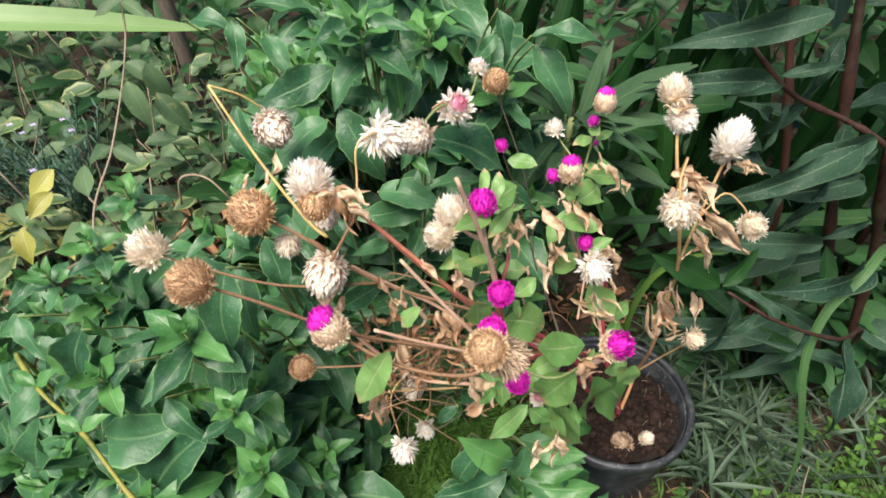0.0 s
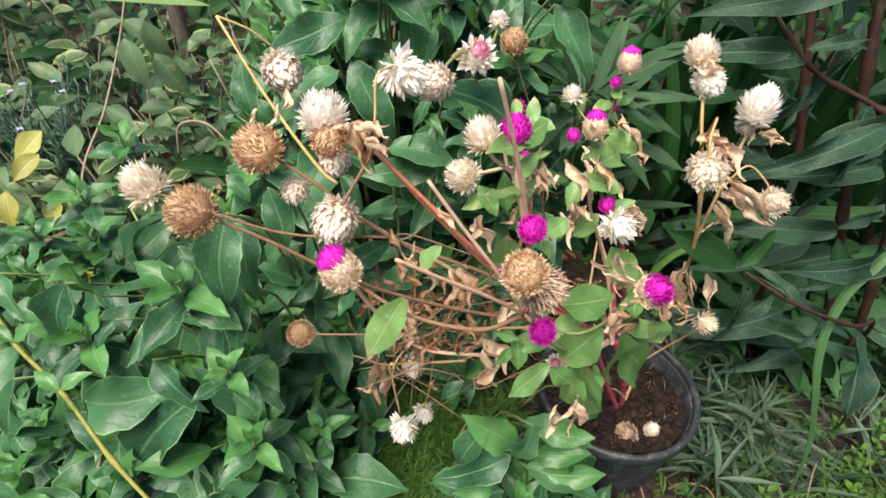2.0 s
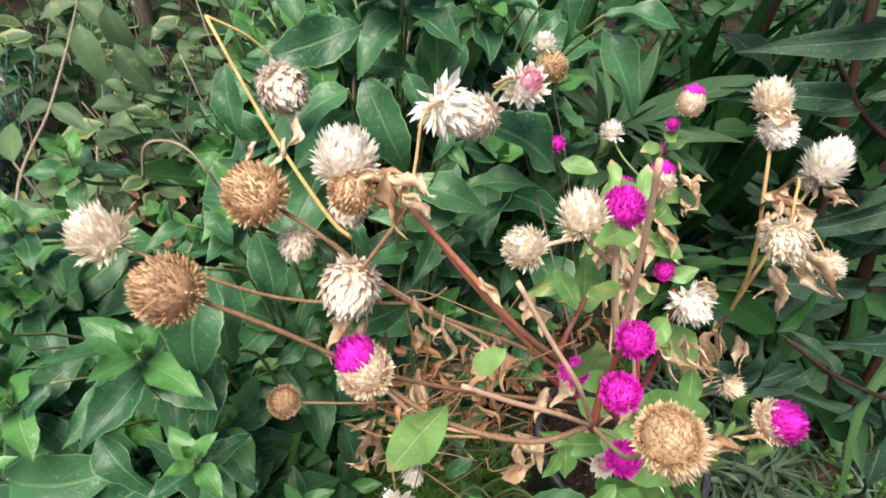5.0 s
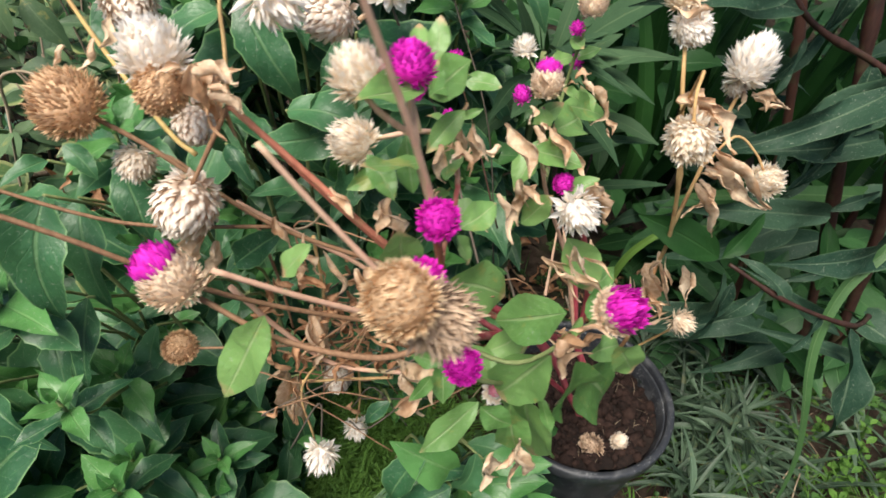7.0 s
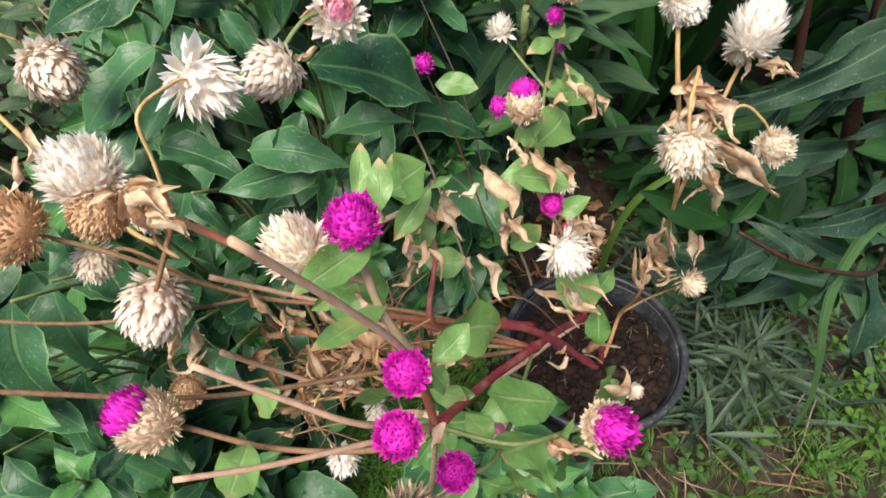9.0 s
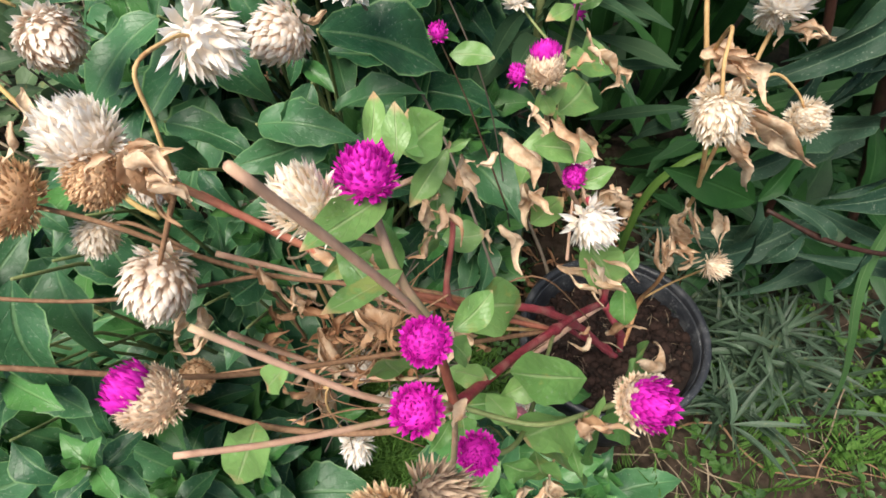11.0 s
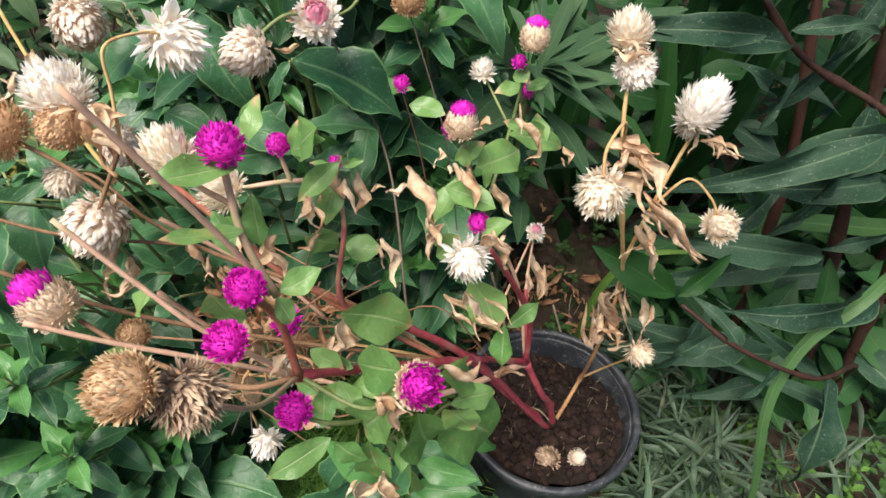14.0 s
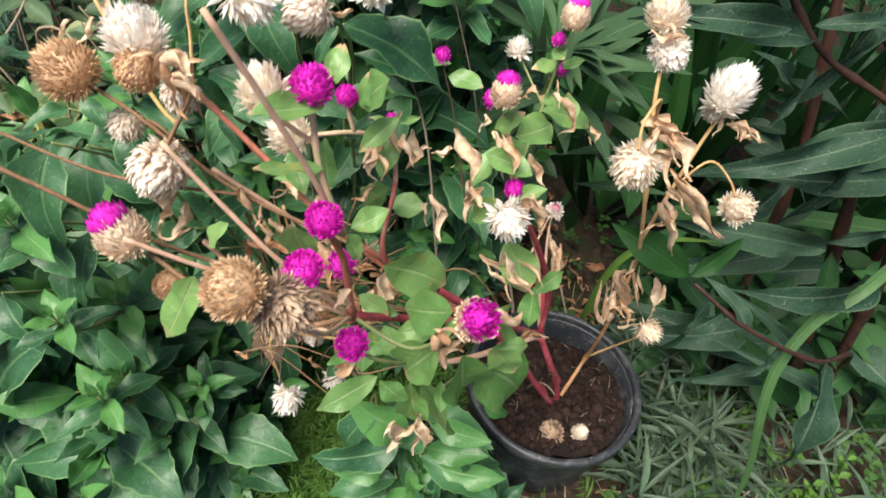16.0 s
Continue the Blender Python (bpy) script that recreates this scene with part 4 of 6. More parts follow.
withered((0.145, 0.388, 0.377), (0.151, 0.384, 0.368), 1.20)
withered((0.072, 0.285, 0.4), (0.073, 0.28, 0.377), 1.10)
withered((0.061, 0.288, 0.416), (0.052, 0.283, 0.414), 1.30)
withered((0.039, 0.255, 0.455), (0.04, 0.25, 0.437), 1.00)
withered((0.166, 0.335, 0.423), (0.181, 0.322, 0.416), 1.20)
withered((0.165, 0.33, 0.407), (0.183, 0.318, 0.392), 1.10)
withered((0.182, 0.325, 0.398), (0.213, 0.302, 0.376), 0.50)
withered((0.187, 0.33, 0.369), (0.208, 0.32, 0.339), 0.60)
withered((0.169, 0.33, 0.421), (0.159, 0.318, 0.415), 1.10)
withered((0.213, 0.356, 0.414), (0.23, 0.345, 0.413), 0.90)
withered((-0.055, 0.252, 0.467), (-0.048, 0.24, 0.445), 1.0)
withered((-0.05, 0.25, 0.465), (-0.039, 0.24, 0.457), 1.2)
withered((-0.061, 0.252, 0.465), (-0.067, 0.245, 0.464), 1.2)
withered((-0.099, 0.275, 0.463), (-0.105, 0.265, 0.454), 1.1)
withered((-0.097, 0.285, 0.469), (-0.098, 0.275, 0.46), 1.0)
withered((-0.065, 0.245, 0.394), (-0.076, 0.236, 0.368), 1.1)
withered((-0.061, 0.245, 0.391), (-0.071, 0.24, 0.37), 1.0)
withered((-0.063, 0.245, 0.374), (-0.077, 0.236, 0.373), 0.9)
withered((0.081, 0.312, 0.413), (0.088, 0.298, 0.398), 0.9)
withered((0.096, 0.262, 0.372), (0.114, 0.25, 0.361), 0.7)
withered((0.16, 0.335, 0.421), (0.179, 0.325, 0.413), 1.3)
withered((0.167, 0.335, 0.417), (0.184, 0.32, 0.407), 1.2)
withered((0.198, 0.335, 0.362), (0.183, 0.32, 0.353), 0.8)
withered((0.192, 0.335, 0.368), (0.196, 0.315, 0.363), 1.0)
withered((0.226, 0.366, 0.407), (0.238, 0.355, 0.406), 0.8)
withered((0.213, 0.366, 0.411), (0.21, 0.355, 0.404), 0.9)
withered((0.2, 0.358, 0.254), (0.193, 0.345, 0.232), 0.55)
withered((0.203, 0.358, 0.25), (0.215, 0.345, 0.232), 0.55)
withered((0.197, 0.358, 0.24), (0.211, 0.345, 0.24), 0.72)
withered((0.205, 0.365, 0.283), (0.198, 0.355, 0.27), 0.61)
withered((0.223, 0.358, 0.276), (0.232, 0.35, 0.249), 0.44)
withered((0.209, 0.362, 0.281), (0.218, 0.352, 0.261), 0.39)
withered((0.069, 0.185, 0.348), (0.074, 0.175, 0.325), 0.9)
withered((-0.003, 0.345, 0.451), (-0.012, 0.335, 0.453), 0.9)
withered((0.131, 0.32, 0.332), (0.134, 0.31, 0.32), 0.8)
withered((-0.056, 0.25, 0.466), (-0.038, 0.24, 0.466), 1.1)
withered((-0.007, 0.345, 0.465), (0.006, 0.335, 0.48), 0.8)
withered((-0.111, 0.275, 0.46), (-0.114, 0.265, 0.453), 1.0)
withered((0.16, 0.322, 0.415), (0.148, 0.312, 0.416), 1.0)
withered((0.176, 0.328, 0.418), (0.189, 0.315, 0.4), 1.1)
withered((0.193, 0.33, 0.384), (0.224, 0.318, 0.361), 0.6)
withered((0.186, 0.328, 0.384), (0.2, 0.318, 0.374), 1.0)
withered((0.154, 0.362, 0.457), (0.17, 0.355, 0.461), 1.0)
withered((0.153, 0.362, 0.462), (0.165, 0.352, 0.458), 1.1)
withered((0.219, 0.366, 0.41), (0.226, 0.356, 0.404), 1.1)
withered((0.224, 0.36, 0.403), (0.234, 0.352, 0.409), 0.8)
withered((0.084, 0.3, 0.42), (0.094, 0.29, 0.406), 0.8)
withered((0.075, 0.3, 0.43), (0.073, 0.29, 0.428), 1.2)
withered((0.1, 0.27, 0.398), (0.104, 0.262, 0.415), 1.2)
withered((-0.013, 0.25, 0.417), (-0.002, 0.24, 0.411), 1.0)
withered((-0.039, 0.26, 0.393), (-0.029, 0.25, 0.377), 0.8)
withered((-0.066, 0.26, 0.461), (-0.051, 0.25, 0.457), 1.2)
withered((-0.056, 0.262, 0.457), (-0.051, 0.25, 0.446), 1.0)
withered((-0.064, 0.262, 0.445), (-0.048, 0.252, 0.439), 1.0)
withered((0.143, 0.4, 0.265), (0.153, 0.385, 0.236), 0.7)
withered((0.21, 0.36, 0.236), (0.189, 0.35, 0.288), 0.44)
withered((0.202, 0.355, 0.215), (0.185, 0.345, 0.265), 0.50)
withered((0.206, 0.355, 0.227), (0.19, 0.345, 0.269), 0.39)
withered((0.206, 0.36, 0.277), (0.225, 0.35, 0.239), 0.33)
withered((0.212, 0.352, 0.218), (0.226, 0.348, 0.231), 0.50)
withered((0.042, 0.25, 0.448), (0.048, 0.24, 0.44), 0.9)
withered((0.031, 0.23, 0.452), (0.04, 0.22, 0.449), 1.0)
withered((0.035, 0.23, 0.454), (0.032, 0.22, 0.451), 1.0)
withered((0.038, 0.24, 0.372), (0.032, 0.23, 0.354), 1.2)
withered((0.032, 0.24, 0.354), (0.029, 0.23, 0.338), 1.0)
withered((0.068, 0.17, 0.426), (0.078, 0.165, 0.43), 1.0)
withered((0.103, 0.25, 0.326), (0.092, 0.24, 0.336), 1.0)
withered((0.06, 0.285, 0.429), (0.074, 0.275, 0.41), 0.9)
withered((0.056, 0.25, 0.417), (0.062, 0.24, 0.399), 1.3)
withered((0.008, 0.24, 0.415), (0.017, 0.235, 0.4), 1.6)
withered((0.084, 0.26, 0.373), (0.103, 0.25, 0.354), 0.8)
withered((0.117, 0.26, 0.307), (0.131, 0.25, 0.325), 1.0)
withered((0.016, 0.22, 0.305), (0.025, 0.215, 0.331), 1.0)
withered((0.021, 0.22, 0.336), (0.028, 0.215, 0.3), 0.9)
withered((0.015, 0.22, 0.342), (0.032, 0.215, 0.319), 1.0)
withered((0.002, 0.25, 0.373), (0.008, 0.24, 0.351), 1.1)
withered((-0.003, 0.25, 0.372), (-0.006, 0.245, 0.34), 1.0)
withered((0.006, 0.25, 0.368), (0.014, 0.245, 0.349), 0.9)
withered((-0.001, 0.252, 0.36), (0.007, 0.245, 0.34), 1.0)
withered((-0.032, 0.27, 0.363), (-0.024, 0.265, 0.351), 1.3)
withered((-0.036, 0.27, 0.36), (-0.034, 0.265, 0.346), 1.3)
withered((-0.03, 0.27, 0.323), (-0.039, 0.26, 0.29), 1.1)
withered((-0.026, 0.27, 0.32), (-0.024, 0.262, 0.288), 1.0)
withered((-0.032, 0.268, 0.313), (-0.028, 0.26, 0.277), 1.0)
withered((-0.052, 0.28, 0.25), (-0.057, 0.28, 0.184), 0.8)
withered((-0.048, 0.28, 0.242), (-0.049, 0.28, 0.185), 0.7)
withered((-0.024, 0.275, 0.358), (-0.016, 0.27, 0.329), 0.8)
for node, lean, count in (((0.060, 0.203, 0.352), (0.1, -0.2, -0.1), 3), ((0.040, 0.200, 0.378), (0.0, 0.1, 0.2), 2), ((0.085, 0.305, 0.395), (0.0, 0.1, 0.3), 2), ((0.112, 0.365, 0.400), (0.1, 0.0, 0.4), 2)):
    for i in range(count):
        a = prng.uniform(0, 6.28)
        o = np.array(node) + np.array([prng.gauss(0, .010), prng.gauss(0, .010), prng.gauss(0, .012)])
        d = unit(np.array((math.cos(a), math.sin(a) * 0.7, prng.uniform(-.3, .5))) + np.array(lean))
        live(o, o + d * prng.uniform(0.014, 0.027), prng.uniform(0.8, 1.2))
russet_leaves = Leaves("withered_leaf", M['dry_brown'], [crumpled(prng, prng.uniform(0.22, 0.40)) for _ in range(10)])
for i in range(96):
    o = np.array((prng.gauss(-0.013, 0.024), prng.gauss(0.275, 0.015), prng.gauss(0.305, 0.032)))
    russet_leaves.one(plant, basis(o, (prng.gauss(0, .6), prng.gauss(0, .4), -1 + prng.gauss(0, .5)), (0, -1, .4), prng.uniform(0.011, 0.027)), prng.randrange(10), "russet shrivelled leaf")
for i in range(34):
    o = np.array((prng.gauss(-0.03, 0.03), prng.gauss(0.285, 0.02), prng.gauss(0.26, 0.04)))
    stem('stem_brown' if i % 3 else 'bark', 0.0008, 0.0005, o, o + np.array((prng.gauss(.02, .02), prng.gauss(0, .01), prng.gauss(.02, .02))), o + np.array((prng.gauss(.05, .02), prng.gauss(0, .012), prng.gauss(.02, .03))), label="thin dry tangled stalk")


# two fallen heads on the soil
for kind, at, axis, radius in (('grey', (0.186, 0.309, 0.102), ax(-.6, .4, .4), 0.0125), ('creamy', (0.211, 0.313, 0.103), ax(.5, .5, .5), 0.0100)):
    fallen = thing("fallen_flower_head", (at[0], at[1], SOIL_Z), "pale dried flower head fallen on the potting soil", "flower head", "fallen heads")
    flower_head(fallen, kind, at, axis, radius, "", 300 + int(radius * 1e4))

# ---- the glossy green shrub ----
srng = random.Random(11)
shrub_leaves = Leaves("leaf", M['shrub'], [leaf_shape(srng, srng.uniform(0.37, 0.47), 0.44, srng.uniform(0.12, 0.60), srng.uniform(0.1, 0.6), srng.uniform(-0.4, 0.4), 0.10, nv=13, blunt=0.84, tipdrop=srng.uniform(-.1, .35), tooth=0.035) for _ in range(12)])
new_leaves = Leaves("leaf", M['shrub_new'], [leaf_shape(srng, srng.uniform(0.40, 0.50), 0.47, srng.uniform(0.15, 0.5), srng.uniform(-0.1, 0.4), srng.uniform(-0.3, 0.3), 0.07, nv=11, blunt=0.84, tooth=0.03) for _ in range(6)])


def shrub(at, label, clumps, shoots, singles, seed):
    """A shrub of leafy shoots over rounded clumps (centre, radii, share)."""
    rng = random.Random(seed)
    top = thing("shrub", at, label, "shrub", "glossy shrubs")
    places, stems = [], []
    weights = [c[2] for c in clumps]
    for _ in range(shoots):
        c, r, _w = rng.choices(clumps, weights)[0]
        d = unit((rng.gauss(0, 1), rng.gauss(-0.35, 1), rng.gauss(0.55, 0.8)))
        k = rng.uniform(0.72, 1.0) ** 0.6
        p = np.array(c) + np.array(r) * d * k
        if p[2] < 0.02:
            continue
        grow = unit(d * np.array((0.8, 0.8, 0.4)) + np.array((0, -0.15, 0.75)) + np.array([rng.gauss(0, 0.3) for _ in range(3)]))
        pairs = rng.randint(2, 4)
        step = rng.uniform(0.014, 0.022)
        size = rng.uniform(0.050, 0.080)
        root = p - grow * step * (pairs + 3)
        stems.append((root, p))
        side0 = unit(np.cross(grow, (rng.gauss(0, 1), rng.gauss(0, 1), rng.gauss(0, 1))))
        for q in range(pairs + 1):
            o = p - grow * step * (pairs - q)
            side0 = np.cross(grow, side0)
            young = q == pairs
            for s in (-1, 1):
                if rng.random() < 0.08:
                    continue
                out = unit(side0 * s * (0.55 if young else 1) + grow * (0.9 if young else 0.35) + np.array((0, -0.1, -0.25 if not young else 0.1)) + np.array([rng.gauss(0, 0.2) for _ in range(3)]))
                ln = size * (0.55 if young else rng.uniform(0.8, 1.15))
                places.append((o, out, unit(grow * 0.8 + np.array((0, -0.25, 0.6)) + np.array([rng.gauss(0, 0.2) for _ in range(3)])), ln, young and rng.random() < 0.6))
            if young and rng.random() < 0.7:
                for s in (-1, 1):
                    out = unit(np.cross(grow, side0) * s * 0.4 + grow)
                    places.append((o + grow * 0.004, out, unit(np.cross(out, side0) + grow * 0.3), size * 0.38, True))
    focus = np.array((-0.08, 0.27))
    places.sort(key=lambda e: (e[0][0] - focus[0]) ** 2 + (e[0][1] - focus[1]) ** 2 - e[0][2] * 0.2)
    for i, (o, out, up, ln, young) in enumerate(places):
        store = new_leaves if young else shrub_leaves
        m = basis(o, out, up, ln, rng.uniform(0.85, 1.15))
        k = rng.randrange(60)
        if i < singles:
            store.one(top, m, k)
        else:
            store.later(m, k)
    shrub_leaves.join("foliage", top)
    new_leaves.join("young_foliage", top)
    foot = np.array(at)
    for i, (a, b) in enumerate(stems):
        if i % 2 == 0:
            mid = (a + foot) / 2 + np.array([rng.gauss(0, 0.02) for _ in range(3)])
            part("branch", tube("branch", [foot + np.array((rng.gauss(0, .02), rng.gauss(0, .02), 0)), mid, a, b], 0.0028, 0.0011, M['stem_green'] if i % 4 else M['twig'], 5, 3), top)
    return top


shrub((-0.24, 0.38, 0.0), "dense shrub with glossy dark green pointed leaves", [((-0.25, 0.37, 0.04), (0.22, 0.16, 0.27), 1.0), ((-0.23, 0.26, 0.02), (0.17, 0.12, 0.19), 0.7), ((-0.42, 0.45, 0.0), (0.2, 0.2, 0.2), 0.6)], 165, 300, 21)
shrub((-0.03, 0.52, 0.0), "tall shrub with large glossy green leaves behind the pot", [((-0.04, 0.52, 0.16), (0.18, 0.14, 0.35), 1.0), ((0.02, 0.48, 0.14), (0.09, 0.09, 0.28), 0.22), ((-0.11, 0.62, 0.15), (0.13, 0.14, 0.33), 0.5)], 165, 300, 22)
shrub((0.06, 0.27, 0.0), "low shrub shoots with glossy leaves beside the pot", [((0.055, 0.265, 0.0), (0.045, 0.05, 0.15), 0.7), ((0.095, 0.235, 0.0), (0.07, 0.05, 0.11), 1.0)], 26, 200, 23)

# ---- far planting ----
frng = random.Random(31)
far = Leaves("leaf", M['under'], [leaf_shape(frng, frng.uniform(0.3, 0.5), 0.42, 0.3, frng.uniform(0, 0.5), frng.uniform(-.4, .4), 0.03, nu=1, nv=5) for _ in range(8)])
for i in range(7600):
    y = frng.uniform(0.62, 2.6)
    x = frng.uniform(-2.6, 2.6)
    z = max(0.01, frng.gauss(0.12, 0.10)) + 0.05 * (y - 0.6)
    d = (frng.gauss(0, 1), frng.gauss(-0.3, 1), frng.gauss(0.1, 0.6))
    far.later(basis((x, y, z), d, (frng.gauss(0, .4), frng.gauss(-.3, .4), 1), frng.uniform(0.05, 0.10)), i)
for i in range(1500):
    s = frng.choice((-1, 1))
    x, y = s * frng.uniform(0.85, 2.6), frng.uniform(-0.2, 0.64)
    d = (frng.gauss(0, 1), frng.gauss(-0.3, 1), frng.gauss(0.1, 0.6))
    far.later(basis((x, y, max(0.01, frng.gauss(0.10, 0.07))), d, (frng.gauss(0, .4), frng.gauss(-.3, .4), 1), frng.uniform(0.05, 0.10)), i)
for i in range(420):
    x, y = frng.uniform(0.30, 0.74), frng.uniform(0.43, 0.66)
    d = (frng.gauss(0, 1), frng.gauss(-0.3, 1), frng.gauss(0.1, 0.5))
    far.later(basis((x, y, frng.uniform(0.01, 0.14)), d, (frng.gauss(0, .4), frng.gauss(-.3, .4), 1), frng.uniform(0.03, 0.075)), i)
far.join("far_foliage", None, "mixed dark green undergrowth in the bed behind", "undergrowth")

# ---- larger shrub leaves, each where it grows ----
fore = thing("shrub", (-0.1, 0.40, 0.0), "glossy shrub branches with broad dark green leaves", "shrub", "glossy shrubs")
brng = random.Random(91)


def broad(a, b, w, young=False):
    a, b = np.array(a), np.array(b)
    up = (brng.gauss(0, .22), -0.55 + brng.gauss(0, .2), 0.8)
    store = new_leaves if young or brng.random() < 0.12 else shrub_leaves
    store.one(fore, basis(a, b - a, up, np.linalg.norm(b - a) * 1.04, w), brng.randrange(60))
    foot = np.array((a[0] * 0.8 - 0.01, a[1] + 0.05, max(0.02, a[2] - 0.10)))
    part("petiole", tube("petiole", [foot, (a + foot) / 2 + np.array((0, 0.01, 0.01)), a], 0.0014, 0.0008, M['stem_green'], 5, 3), fore)


broad((-0.009, 0.348, 0.441), (0.053, 0.352, 0.415), 1.05)
broad((-0.084, 0.375, 0.439), (-0.128, 0.345, 0.427), 1.15)
broad((-0.098, 0.41, 0.448), (-0.136, 0.39, 0.437), 1.0)
broad((-0.076, 0.385, 0.443), (-0.039, 0.355, 0.402), 1.05)
broad((-0.101, 0.365, 0.387), (-0.057, 0.345, 0.381), 1.0)
broad((-0.012, 0.35, 0.383), (-0.061, 0.325, 0.39), 0.9)
broad((-0.012, 0.355, 0.392), (0.03, 0.345, 0.411), 0.8)
broad((-0.084, 0.35, 0.365), (-0.096, 0.335, 0.404), 0.9)
broad((-0.079, 0.33, 0.384), (-0.066, 0.31, 0.373), 0.9)
broad((-0.019, 0.37, 0.427), (-0.033, 0.355, 0.41), 0.8)
broad((-0.025, 0.37, 0.413), (-0.01, 0.355, 0.403), 0.8)
broad((-0.048, 0.41, 0.439), (-0.086, 0.4, 0.449), 0.8)
broad((-0.031, 0.41, 0.424), (-0.027, 0.42, 0.439), 0.7)
broad((-0.057, 0.41, 0.443), (-0.05, 0.4, 0.428), 0.7)
broad((-0.136, 0.262, 0.399), (-0.141, 0.225, 0.352), 1.0)
broad((-0.206, 0.245, 0.281), (-0.175, 0.21, 0.264), 0.9)
broad((-0.171, 0.255, 0.252), (-0.135, 0.225, 0.225), 1.15)
broad((-0.138, 0.26, 0.337), (-0.144, 0.23, 0.298), 0.9)
broad((-0.07, 0.28, 0.343), (-0.043, 0.27, 0.374), 1.0)
broad((-0.066, 0.27, 0.33), (-0.075, 0.25, 0.329), 1.0)
broad((-0.17, 0.26, 0.373), (-0.153, 0.25, 0.367), 1.0)
broad((-0.009, 0.345, 0.368), (0.013, 0.35, 0.392), 0.8)
broad((-0.042, 0.33, 0.358), (-0.062, 0.31, 0.368), 1.0)
broad((-0.138, 0.285, 0.38), (-0.137, 0.245, 0.339), 1.05)
broad((-0.178, 0.265, 0.333), (-0.2, 0.235, 0.366), 0.8)
broad((-0.183, 0.265, 0.309), (-0.208, 0.225, 0.313), 0.85)
broad((-0.171, 0.265, 0.299), (-0.158, 0.23, 0.276), 0.95)
broad((-0.173, 0.265, 0.32), (-0.133, 0.25, 0.318), 0.8)
broad((-0.261, 0.235, 0.244), (-0.197, 0.22, 0.276), 1.15)
broad((-0.149, 0.25, 0.22), (-0.171, 0.235, 0.271), 1.1)
broad((-0.1, 0.33, 0.167), (-0.14, 0.315, 0.189), 1.15)
broad((-0.132, 0.33, 0.116), (-0.093, 0.32, 0.127), 1.2)
broad((-0.26, 0.27, 0.329), (-0.281, 0.245, 0.275), 1.0)
broad((-0.234, 0.22, 0.192), (-0.179, 0.215, 0.267), 1.0)
broad((-0.176, 0.225, 0.201), (-0.215, 0.2, 0.224), 1.0)
broad((-0.306, 0.24, 0.262), (-0.333, 0.22, 0.201), 0.8)
broad((-0.23, 0.26, 0.305), (-0.24, 0.24, 0.299), 1.0)
broad((-0.129, 0.29, 0.28), (-0.14, 0.27, 0.247), 0.9)
broad((-0.099, 0.3, 0.31), (-0.113, 0.28, 0.307), 1.0)
broad((-0.122, 0.3, 0.391), (-0.112, 0.28, 0.356), 1.0)
broad((-0.151, 0.31, 0.393), (-0.136, 0.3, 0.381), 1.1)
broad((-0.162, 0.31, 0.383), (-0.173, 0.29, 0.39), 1.0)
broad((-0.358, 0.36, 0.294), (-0.368, 0.33, 0.29), 1.0)
broad((-0.354, 0.32, 0.287), (-0.33, 0.29, 0.265), 1.0)
broad((-0.25, 0.28, 0.307), (-0.251, 0.27, 0.344), 1.0)
broad((-0.137, 0.25, 0.193), (-0.103, 0.22, 0.193), 0.9)
broad((0.066, 0.425, 0.481), (0.117, 0.41, 0.494), 0.75)
broad((0.069, 0.43, 0.472), (0.103, 0.395, 0.437), 0.95)
broad((0.041, 0.44, 0.495), (0.055, 0.42, 0.462), 0.8)
broad((-0.057, 0.405, 0.498), (-0.09, 0.385, 0.498), 0.9)
broad((-0.054, 0.405, 0.5), (-0.023, 0.39, 0.501), 0.8)
broad((-0.08, 0.405, 0.465), (-0.13, 0.375, 0.455), 0.95)
broad((-0.019, 0.41, 0.463), (-0.027, 0.385, 0.44), 0.8)
broad((-0.039, 0.42, 0.476), (-0.03, 0.39, 0.44), 0.8)
broad((-0.009, 0.44, 0.485), (-0.021, 0.41, 0.461), 0.8)
broad((0.02, 0.44, 0.476), (-0.011, 0.42, 0.489), 0.9)
broad((-0.153, 0.42, 0.493), (-0.145, 0.39, 0.475), 0.9)
broad((-0.203, 0.46, 0.478), (-0.158, 0.44, 0.489), 0.9)
broad((-0.133, 0.43, 0.48), (-0.115, 0.4, 0.463), 0.9)
broad((-0.052, 0.39, 0.446), (-0.039, 0.37, 0.424), 0.9)
broad((-0.069, 0.39, 0.441), (-0.076, 0.37, 0.429), 0.9)
broad((-0.106, 0.4, 0.454), (-0.093, 0.37, 0.429), 0.9)
broad((-0.165, 0.42, 0.425), (-0.156, 0.39, 0.391), 1.0)
broad((0.042, 0.44, 0.476), (0.024, 0.42, 0.463), 0.9)
broad((-0.035, 0.44, 0.493), (-0.059, 0.43, 0.503), 0.9)
broad((-0.047, 0.34, 0.4), (-0.005, 0.32, 0.41), 1.1)
broad((-0.018, 0.35, 0.413), (-0.038, 0.33, 0.392), 1.0)
broad((0.054, 0.235, 0.183), (-0.005, 0.215, 0.178), 0.95)
broad((0.071, 0.245, 0.15), (0.133, 0.225, 0.155), 0.95)
broad((0.066, 0.265, 0.187), (0.122, 0.245, 0.187), 0.9)
broad((0.054, 0.235, 0.125), (0.001, 0.215, 0.122), 0.95)
broad((0.11, 0.275, 0.215), (0.13, 0.265, 0.183), 0.9)
broad((0.031, 0.25, 0.19), (0.066, 0.24, 0.197), 1.0)
broad((0.012, 0.26, 0.246), (-0.006, 0.25, 0.233), 1.0)
broad((0.035, 0.245, 0.211), (0.005, 0.225, 0.173), 1.0)
